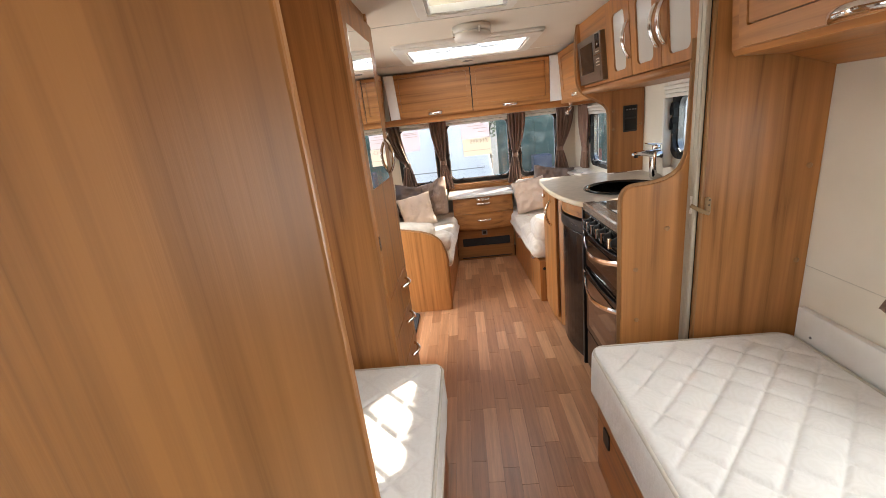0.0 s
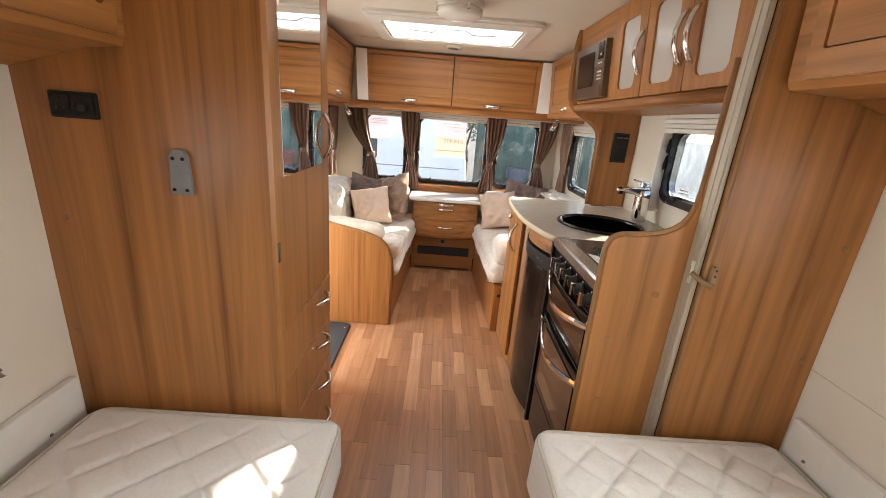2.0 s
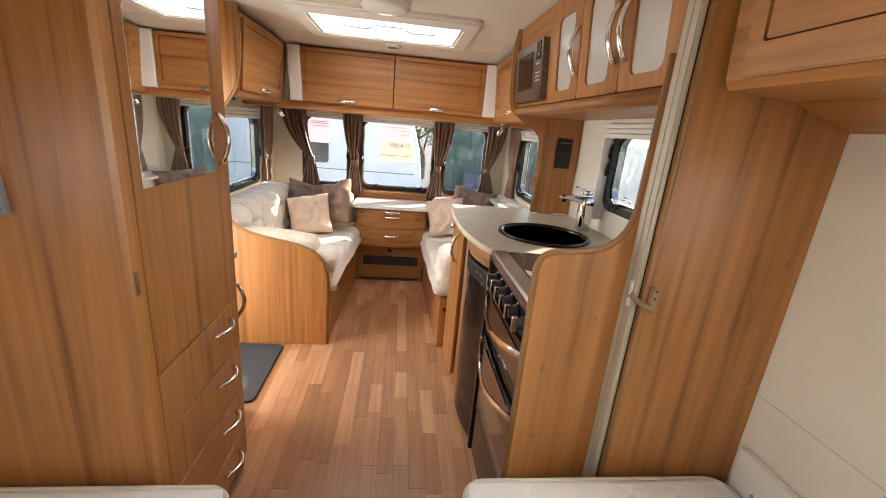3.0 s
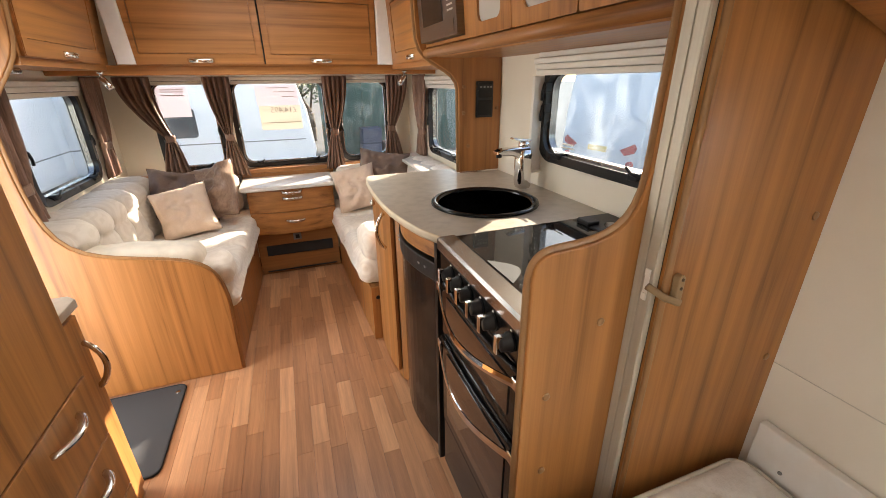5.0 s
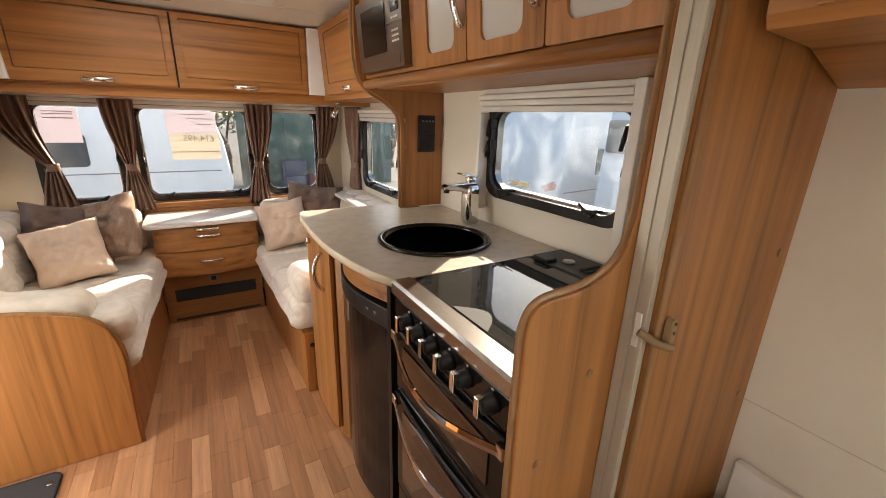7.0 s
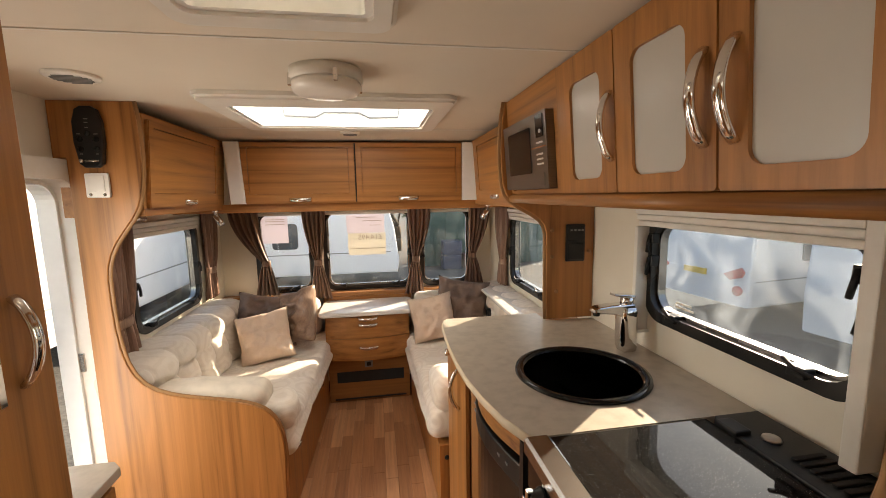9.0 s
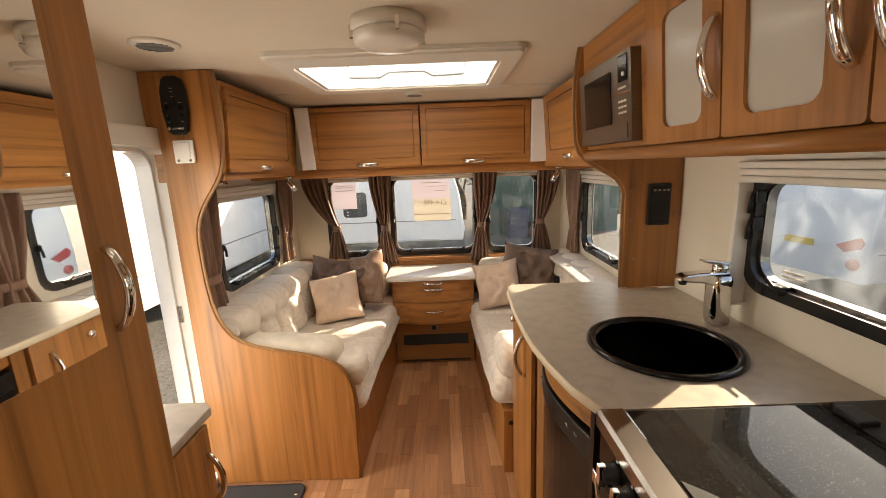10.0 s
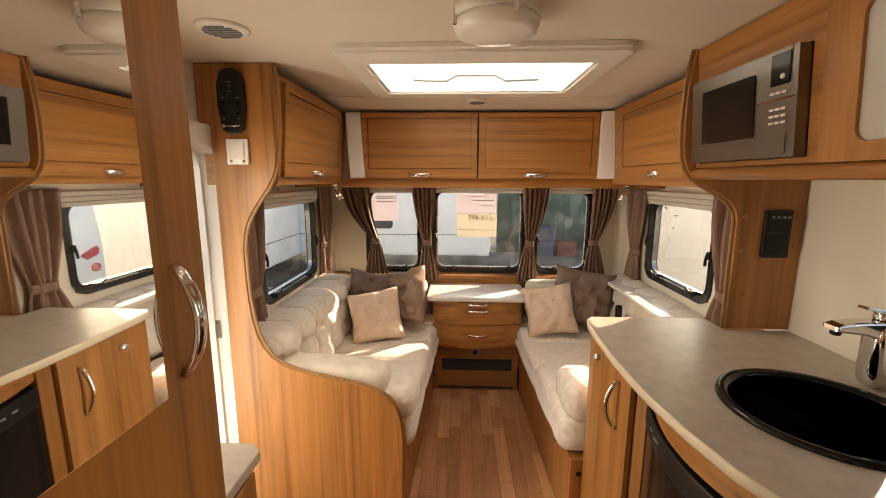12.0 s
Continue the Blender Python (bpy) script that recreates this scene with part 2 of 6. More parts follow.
WORKTOP = surface("beige_stone_laminate", (0.47, 0.415, 0.345), (0.37, 0.325, 0.265), 0.33, scale=(24, 24, 24), bump=0.04, dirt=0.3)
WORKEDGE = surface("pale_worktop_edging", (0.66, 0.57, 0.43), (0.60, 0.51, 0.38), 0.45)
PALETOP = surface("pale_marble_laminate", (0.78, 0.75, 0.70), (0.70, 0.66, 0.61), 0.2, scale=(14, 14, 14))
FROST = surface("frosted_grey_glass", (0.56, 0.545, 0.51), (0.53, 0.515, 0.48), 0.3, coat=0.2, scale=(2, 2, 2))
CLOTH = damask("cream_damask", (0.69, 0.615, 0.53), (0.74, 0.67, 0.585), 0.3, 6.5)
CUSH = surface("beige_silk", (0.70, 0.54, 0.42), (0.665, 0.505, 0.388), 0.55, scale=(60, 60, 200), bump=0.1, bscale=40)
BROWN = surface("brown_velvet", (0.20, 0.135, 0.105), (0.17, 0.114, 0.088), 0.6, scale=(60, 60, 160), bump=0.12, bscale=30)
DRAPE = surface("brown_taffeta", (0.27, 0.158, 0.112), (0.16, 0.094, 0.067), 0.42, scale=(200, 200, 12), bump=0.15, bscale=160)
TICKING = damask("white_ticking", (0.765, 0.75, 0.71), (0.785, 0.772, 0.735), 0.15, 16.0)
PIPING = surface("cream_piping", (0.62, 0.58, 0.50), rough=0.7)
MATTING = surface("charcoal_mat", (0.05, 0.052, 0.056), (0.035, 0.036, 0.039), 0.9, scale=(300, 300, 300), bump=0.5, bscale=400)
PANE = clear("acrylic_pane", mix=0.04, tint=(0.96, 0.98, 0.99))
# besides dust: pale mix for reflection haze, tint to dim the bright view
DUSTY_HAZED = clear("dusty_hazed_pane", mix=0.14, tint=(0.66, 0.72, 0.78))
DOME = surface("opal_dome", (0.9, 0.9, 0.9), rough=0.3)


def thin_paper(name, colour):
    """Paper that lets daylight through."""
    m, nt, b = nodes_of(name)
    tr = nt.nodes.new("ShaderNodeBsdfTranslucent")
    tr.inputs[0].default_value = (*colour, 1)
    df = nt.nodes.new("ShaderNodeBsdfDiffuse")
    df.inputs[0].default_value = (*colour, 1)
    mx = nt.nodes.new("ShaderNodeMixShader")
    mx.inputs[0].default_value = 0.3
    nt.links.new(tr.outputs[0], mx.inputs[1])
    nt.links.new(df.outputs[0], mx.inputs[2])
    nt.links.new(mx.outputs[0], nt.nodes["Material Output"].inputs[0])
    return m


PAPERBLIND = thin_paper("cream_blind_cloth", (0.62, 0.57, 0.48))
PAPER = thin_paper("pink_tinted_paper", (0.63, 0.595, 0.635))
PAPER_Y = thin_paper("yellow_tinted_paper", (0.64, 0.615, 0.56))
INK = thin_paper("faded_ink", (0.46, 0.40, 0.37))
VANWHITE = surface("white_van_panel", (0.82, 0.83, 0.85), (0.77, 0.78, 0.80), 0.3, coat=0.3, scale=(2, 2, 2))
VANGLASS = surface("dark_van_window", (0.05, 0.06, 0.07), rough=0.08, coat=0.5)
REDLENS = surface("red_lens", (0.62, 0.03, 0.04), rough=0.15, coat=0.6)
AMBER = surface("amber_plate", (0.85, 0.52, 0.03), rough=0.4)
TYRE = surface("tyre", (0.02, 0.02, 0.021), rough=0.8)
GRAVEL = surface("grey_gravel", (0.11, 0.104, 0.097), (0.042, 0.04, 0.038), 0.95, scale=(30, 30, 30), bump=1.0, bscale=50)
LEAF = surface("dark_leaves", (0.075, 0.12, 0.035), (0.02, 0.045, 0.012), 0.55, scale=(4, 4, 4))
NETTING = surface("green_netting", (0.03, 0.09, 0.075), (0.015, 0.05, 0.04), 0.8, scale=(20, 20, 20), bump=0.5, bscale=60)
BARK = surface("bark", (0.12, 0.085, 0.06), (0.07, 0.05, 0.035), 0.9, bump=0.6, bscale=30)
# crate colours darkened and dulled, with shade put into them
BLUEWALL = surface("blue_crate", (0.035, 0.05, 0.10), rough=0.6)
REDCRATE = surface("red_crate", (0.16, 0.025, 0.02), rough=0.6)
MIRROR = surface("mirror_silver", (0.93, 0.94, 0.93), (0.92, 0.93, 0.92), 0.012, 1.0)


def lamp_glass():
    m, nt, b = nodes_of("opal_lamp_glass")
    b.inputs["Base Color"].default_value = (0.85, 0.82, 0.76, 1)
    b.inputs["Roughness"].default_value = 0.35
    b.inputs["Coat Weight"].default_value = 0.4
    return m


OPAL = lamp_glass()


def hob_glass():
    """Black hob lid with pale specks."""
    m, nt, b = nodes_of("speckled_hob_glass")
    tc = nt.nodes.new("ShaderNodeTexCoord")
    vo = nt.nodes.new("ShaderNodeTexVoronoi")
    vo.inputs["Scale"].default_value = 190
    nt.links.new(tc.outputs["Object"], vo.inputs[0])
    ramp = nt.nodes.new("ShaderNodeValToRGB")
    ramp.color_ramp.elements[0].color, ramp.color_ramp.elements[1].color = (0.35, 0.35, 0.34, 1), (0.013, 0.013, 0.013, 1)
    ramp.color_ramp.elements[0].position, ramp.color_ramp.elements[1].position = 0.10, 0.17
    nt.links.new(vo.outputs[0], ramp.inputs[0])
    nt.links.new(ramp.outputs[0], b.inputs["Base Color"])
    b.inputs["Roughness"].default_value = 0.035
    return m


HOBGLASS = hob_glass()


# ---- mesh helpers ----
def box(bm, x0, x1, y0, y1, z0, z1, bevel=0.0, seg=2):
    r = bmesh.ops.create_cube(bm, size=1)
    vs = r["verts"]
    for v in vs:
        v.co = Vector(((x0 + x1) / 2 + v.co.x * (x1 - x0), (y0 + y1) / 2 + v.co.y * (y1 - y0), (z0 + z1) / 2 + v.co.z * (z1 - z0)))
    if bevel:
        es = list({e for v in vs for e in v.link_edges})
        bmesh.ops.bevel(bm, geom=es, offset=bevel, segments=seg, affect="EDGES", profile=0.5)
    return bm


def prism(bm, pts, axis, lo, hi, bevel=0.0):
    """A polygon pulled along an axis: pts are (y, z), (x, z) or (x, y) for axis 0, 1, 2."""
    def at(p, w):
        return Vector((w, p[0], p[1])) if axis == 0 else Vector((p[0], w, p[1])) if axis == 1 else Vector((p[0], p[1], w))
    a = [bm.verts.new(at(p, lo)) for p in pts]
    c = [bm.verts.new(at(p, hi)) for p in pts]
    n = len(pts)
    fs = [bm.faces.new(a), bm.faces.new(c[::-1])]
    fs += [bm.faces.new((a[i], c[i], c[(i + 1) % n], a[(i + 1) % n])) for i in range(n)]
    bmesh.ops.recalc_face_normals(bm, faces=fs)
    if bevel:
        es = list({e for f in fs[:2] for e in f.edges})
        bmesh.ops.bevel(bm, geom=es, offset=bevel, segments=2, affect="EDGES", profile=0.5)
    return bm


def rounded(u0, u1, v0, v1, r, n=6):
    pts = []
    for cx, cy, a0 in ((u1 - r, v1 - r, 0), (u0 + r, v1 - r, 90), (u0 + r, v0 + r, 180), (u1 - r, v0 + r, 270)):
        for i in range(n + 1):
            a = radians(a0 + 90 * i / n)
            pts.append((cx + r * math.cos(a), cy + r * math.sin(a)))
    return pts


def ring(bm, outer, inner, axis, lo, hi):
    """The frame between two outlines of equally many points, pulled along an axis."""
    def at(p, w):
        return Vector((w, p[0], p[1])) if axis == 0 else Vector((p[0], w, p[1])) if axis == 1 else Vector((p[0], p[1], w))
    loops = [[bm.verts.new(at(p, w)) for p in pts] for pts, w in ((outer, lo), (outer, hi), (inner, hi), (inner, lo))]
    n, fs = len(outer), []
    for k in range(4):
        a, b = loops[k], loops[(k + 1) % 4]
        fs += [bm.faces.new((a[i], a[(i + 1) % n], b[(i + 1) % n], b[i])) for i in range(n)]
    bmesh.ops.recalc_face_normals(bm, faces=fs)
    return bm


def sweep(bm, pts, ru, rv=None, n=8, closed=False, up=(0, 0, 1)):
    """A tube of elliptic section along a line of points."""
    rv = rv or ru
    pts = [Vector(p) for p in pts]
    loops = []
    m = len(pts)
    for i, p in enumerate(pts):
        a = pts[i - 1] if (i or closed) else p
        b = pts[(i + 1) % m] if (i < m - 1 or closed) else p
        t = (b - a).normalized()
        s = t.cross(Vector(up))
        s = s.normalized() if s.length > 1e-4 else t.orthogonal().normalized()
        w = s.cross(t).normalized()
        loops.append([bm.verts.new(p + s * (ru * math.cos(2 * math.pi * k / n)) + w * (rv * math.sin(2 * math.pi * k / n))) for k in range(n)])
    fs = []
    for i in range(m if closed else m - 1):
        a, b = loops[i], loops[(i + 1) % m]
        fs += [bm.faces.new((a[k], a[(k + 1) % n], b[(k + 1) % n], b[k])) for k in range(n)]
    if not closed:
        fs += [bm.faces.new(loops[0][::-1]), bm.faces.new(loops[-1])]
    bmesh.ops.recalc_face_normals(bm, faces=fs)
    for f in fs:
        f.smooth = True
    return bm


def lathe(bm, profile, centre, n=32, axis=2):
    """A profile of (radius, height) turned about an axis through centre."""
    c = Vector(centre)
    loops = []
    for r, h in profile:
        lp = []
        for k in range(n):
            a = 2 * math.pi * k / n
            u, v = r * math.cos(a), r * math.sin(a)
            lp.append(bm.verts.new(c + (Vector((h, u, v)) if axis == 0 else Vector((u, h, v)) if axis == 1 else Vector((u, v, h)))))
        loops.append(lp)
    fs = []
    for a, b in zip(loops, loops[1:]):
        fs += [bm.faces.new((a[k], a[(k + 1) % n], b[(k + 1) % n], b[k])) for k in range(n)]
    for lp, (r, h) in ((loops[0], profile[0]), (loops[-1], profile[-1])):
        if r > 1e-5:
            fs.append(bm.faces.new(lp))
    bmesh.ops.remove_doubles(bm, verts=[v for lp in loops for v in lp], dist=1e-6)
    bmesh.ops.recalc_face_normals(bm, faces=bm.faces[:])
    for f in bm.faces:
        f.smooth = True
    return bm


def soft(bm, x0, x1, y0, y1, z0, z1, r, cuts=(10, 10, 6), change=None):
    """A padded block with rounded edges; change(co) moves its points."""
    h = Vector(((x1 - x0) / 2, (y1 - y0) / 2, (z1 - z0) / 2))
    c = Vector(((x0 + x1) / 2, (y0 + y1) / 2, (z0 + z1) / 2))
    made = {}

    def vert(i, j, k):
        key = (i, j, k)
        if key not in made:
            p = Vector([(2 * q / n - 1) * hh for q, n, hh in zip(key, cuts, h)])
            inner = Vector([max(-(hh - r), min(hh - r, pp)) for pp, hh in zip(p, h)])
            d = p - inner
            if d.length > 1e-9:
                d = d.normalized() * min(r, d.length if sum(abs(x) > 1e-9 for x in d) == 1 else r)
            q = c + inner + d
            made[key] = bm.verts.new(change(q) if change else q)
        return made[key]

    nx, ny, nz = cuts
    fs = []
    for k in (0, nz):
        for i in range(nx):
            for j in range(ny):
                fs.append(bm.faces.new((vert(i, j, k), vert(i + 1, j, k), vert(i + 1, j + 1, k), vert(i, j + 1, k))))
    for j in (0, ny):
        for i in range(nx):
            for k in range(nz):
                fs.append(bm.faces.new((vert(i, j, k), vert(i + 1, j, k), vert(i + 1, j, k + 1), vert(i, j, k + 1))))
    for i in (0, nx):
        for j in range(ny):
            for k in range(nz):
                fs.append(bm.faces.new((vert(i, j, k), vert(i, j + 1, k), vert(i, j + 1, k + 1), vert(i, j, k + 1))))
    bmesh.ops.recalc_face_normals(bm, faces=fs)
    for f in fs:
        f.smooth = True
    return bm


def mesh_object(name, bm, material):
    me = bpy.data.meshes.new(name)
    bm.to_mesh(me)
    bm.free()
    me.materials.append(material)
    return new(name, me)


def thing(name, base, label, category, group="", kind=""):
    ob = new(name)
    ob.empty_display_size = 0.05
    ob.location = base
    return tagged(ob, label, category, group, kind)


def part(name, bm, material, parent, label=""):
    """One mesh under a thing or a part, its points given in the world."""
    ob = mesh_object(name, bm, material)
    ob.parent = parent
    if parent.data is None:
        ob.matrix_parent_inverse = Matrix.Translation(-Vector(parent.location))
    return tagged(ob, label)


def single(name, bm, material, label, category, group="", kind=""):
    return tagged(mesh_object(name, bm, material), label, category, group, kind)


def B():
    return bmesh.new()


def bow(bm, a, b, out, height, ru=0.008, rv=0.005, n=12):
    """A bow handle between two points that stands off along out."""
    a, b, out = Vector(a), Vector(b), Vector(out)
    pts = [a + (b - a) * (i / n) + out * (height * (math.sin(math.pi * i / n) ** 0.7)) for i in range(n + 1)]
    return sweep(bm, pts, ru, rv, 8, up=tuple(out))


def grooved(bm, at, u0, u1, v0, v1, inset, w=0.016, gap=0.004):
    """A door of a frame and a sunk panel with a groove between; at(u, v, w) gives the place w in front of the face."""
    def band(outer, inner, wa, wb):
        loops = [[bm.verts.new(at(u, v, ww)) for u, v in pts] for pts, ww in ((outer, wa), (outer, wb), (inner, wb), (inner, wa))]
        n, fs = len(outer), []
        for k in range(4):
            a, b = loops[k], loops[(k + 1) % 4]
            fs += [bm.faces.new((a[i], a[(i + 1) % n], b[(i + 1) % n], b[i])) for i in range(n)]
        bmesh.ops.recalc_face_normals(bm, faces=fs)
    i0, i1, j0, j1 = u0 + inset[0], u1 - inset[0], v0 + inset[1], v1 - inset[2]
    band(rounded(u0, u1, v0, v1, 0.006, 3), rounded(u0 + 0.003, u1 - 0.003, v0 + 0.003, v1 - 0.003, 0.005, 3), 0.001, w - 0.003)
    band(rounded(u0 + 0.003, u1 - 0.003, v0 + 0.003, v1 - 0.003, 0.005, 3), rounded(i0, i1, j0, j1, 0.008, 3), 0.001, w)
    pts = rounded(i0 + gap, i1 - gap, j0 + gap, j1 - gap, 0.006, 3)
    a = [bm.verts.new(at(u, v, 0.001)) for u, v in pts]
    c = [bm.verts.new(at(u, v, w - 0.0035)) for u, v in pts]
    n = len(pts)
    fs = [bm.faces.new(a), bm.faces.new(c[::-1])] + [bm.faces.new((a[i], c[i], c[(i + 1) % n], a[(i + 1) % n])) for i in range(n)]
    bmesh.ops.recalc_face_normals(bm, faces=fs)
    return bm


# ---- the shell ----
XL, XR, YB, YF, ZC = -1.005, 1.20, -0.60, 4.70, 1.95


def wall_with_openings(name, axis, lo, hi, u0, u1, v0, v1, holes, material, label):
    """A wall cut into upright strips between its openings (u0, u1, v0, v1)."""
    bm = B()
    cuts = sorted({u0, u1, *[h[0] for h in holes], *[h[1] for h in holes]})
    for a, b in zip(cuts, cuts[1:]):
        spans, z = [], v0
        for h in sorted((h for h in holes if h[0] <= a + 1e-6 and h[1] >= b - 1e-6), key=lambda h: h[2]):
            spans.append((z, h[2]))
            z = h[3]
        spans.append((z, v1))
        for s, e in spans:
            if e - s > 1e-4:
                if axis == 0:
                    box(bm, lo, hi, a, b, s, e)
                else:
                    box(bm, a, b, lo, hi, s, e)
    bmesh.ops.remove_doubles(bm, verts=bm.verts[:], dist=1e-5)
    return single(name, bm, material, label, "wall", kind="structure")


LW = (3.50, 4.25, 0.885, 1.40)
RW = (3.46, 4.11, 0.938, 1.41)
KW = (1.905, 2.582, 1.125, 1.47)
BW = (0.46, 1.12, 0.95, 1.40)
DOOR = (2.51, 3.14, 0.0, 1.66)
FW = [(-0.725, -0.315, 0.812, 1.45), (-0.20, 0.497, 0.812, 1.45), (0.592, 1.005, 0.812, 1.45)]
wall_with_openings("wall_left", 0, XL - 0.06, XL, YB, YF, 0, ZC, [LW, BW, DOOR], CREAM, "cream board side wall with windows and doorway")
wall_with_openings("wall_right", 0, XR, XR + 0.06, YB, YF, 0, ZC, [RW, KW, BW], CREAM, "cream board side wall with three windows")
wall_with_openings("wall_front", 1, YF, YF + 0.06, XL - 0.06, XR + 0.06, 0, ZC, FW, CREAM, "cream front wall with three windows side by side")
wall_with_openings("wall_lining", 0, 1.15, XR - 0.001, YB, 1.504, 0, ZC, [BW], CREAM, "cream board lining of the bedroom side wall")
wall_with_openings("wall_lining_left", 0, XL + 0.001, -0.99, 0.366, 1.5385, 0, ZC, [BW], CREAM, "cream board lining of the bedroom side wall")
# opening added out of view to admit the rear fill lamp
wall_with_openings("wall_back", 1, YB - 0.05, YB, XL, XR, 0, ZC, [(-0.82, -0.28, 1.08, 1.52)], CREAM, "plain cream wall behind the bedroom with an added fill opening")

# ceiling with three rooflight openings
ROOFS = [(-0.335, 0.467, 3.04, 3.52), (-0.12, 0.22, 1.82, 2.17), (-0.10, 0.32, 0.62, 1.04)]
bm = B()
ys = sorted({YB, YF, *[v for r in ROOFS for v in r[2:]]})
for a, b in zip(ys, ys[1:]):
    hole = [r for r in ROOFS if r[2] <= a + 1e-6 and r[3] >= b - 1e-6]
    if hole:
        box(bm, XL, hole[0][0], a, b, ZC, ZC + 0.05)
        box(bm, hole[0][1], XR, a, b, ZC, ZC + 0.05)
    else:
        box(bm, XL, XR, a, b, ZC, ZC + 0.05)
single("ceiling", bm, CEIL, "pale cream caravan ceiling board", "ceiling", kind="structure")
for y in (1.30, 2.37, 3.72):
    bm = B()
    box(bm, XL + 0.3, XR - 0.3, y - 0.004, y + 0.004, ZC - 0.003, ZC + 0.001)
    single("trim", bm, WHITE, "cream ceiling joint strip", "trim", kind="structure")
bm = B()
prism(bm, [(3.74, 1.949), (4.0, 1.91), (4.0, 1.949)], 0, XL, XR)
single("trim", bm, CEIL, "cream sloping ceiling edge above the lockers", "trim", kind="structure")

bm = B()
box(bm, XL, XR, YB, YF, -0.05, -0.003)
FLOOR = single("floor", bm, FLOORBASE, "wood-effect strip floor", "floor", kind="structure")


def rooflight(x0, x1, y0, y1, label, wide=0.09, shaded=False):
    th = thing("rooflight", ((x0 + x1) / 2, (y0 + y1) / 2, ZC), label, "rooflight", kind="structure")
    bm = B()
    o, i = rounded(x0 - wide, x1 + wide, y0 - 0.16 if wide > 0.07 else y0 - wide, y1 + wide + 0.02, 0.05), rounded(x0, x1, y0, y1, 0.015)
    ring(bm, o, i, 2, ZC - 0.028, ZC - 0.001)
    bmesh.ops.bevel(bm, geom=[e for e in bm.edges if all(abs(v.co.z - ZC + 0.028) < 1e-4 for v in e.verts) and len({f.normal.to_tuple(1) for f in e.link_faces}) > 1], offset=0.012, segments=3, affect="EDGES")
    part("frame", bm, WHITE, th)
    bm = B()
    ring(bm, rounded(x0 - 0.012, x1 + 0.012, y0 - 0.012, y1 + 0.012, 0.015), rounded(x0 + 0.004, x1 - 0.004, y0 + 0.004, y1 - 0.004, 0.012), 2, ZC - 0.02, ZC + 0.11)
    part("well", bm, BRIGHT, th)
    bm = B()
    sx, sy = (x1 - x0), (y1 - y0)
    soft(bm, x0 - 0.02, x1 + 0.02, y0 - 0.02, y1 + 0.02, ZC + 0.10, ZC + 0.15, 0.02, (6, 6, 2))
    pane = part("pane", bm, DUSTY_HAZED if "dusty" in label else PANE, th, "clear dome")
    pane.visible_shadow = False
    if shaded:
        bm = B()
        for k in range(12):
            ya, yb = y0 + 0.006 + (sy - 0.012) * k / 12, y0 + 0.004 + (sy - 0.012) * (k + 1) / 12
            prism(bm, [(ya, ZC + 0.018), ((ya + yb) / 2, ZC + 0.008), (yb, ZC + 0.018), ((ya + yb) / 2, ZC + 0.012)], 0, x0 + 0.005, x1 - 0.005)
        part("pleated_blind", bm, PAPERBLIND, th, "closed cream pleated blind")
        return th
    bm = B()
    zz = ZC + 0.07
    xa, xb, ya = x0 + 0.13 * sx, x1 - 0.13 * sx, y1 - 0.012
    sweep(bm, [(xa, ya, zz + 0.03), (xa + 0.01, ya, zz - 0.04), (xa + 0.2 * sx, ya, zz - 0.045), (xa + 0.26 * sx, ya, zz - 0.02), (xb - 0.26 * sx, ya, zz - 0.02), (xb - 0.2 * sx, ya, zz - 0.045), (xb - 0.01, ya, zz - 0.04), (xb, ya, zz + 0.03)], 0.005)
    part("stay_bar", bm, GREY, th, "thin grey stay bar")
    return th


rooflight(*ROOFS[0], "large white-framed rooflight with clear dome")
rooflight(*ROOFS[1], "small white-framed rooflight with closed pleated blind", 0.06, True)
# out of view; serves as the opening for the bed fill lamp
rooflight(*ROOFS[2], "unseen white-framed rooflight for the fill lamp above the beds", 0.06)


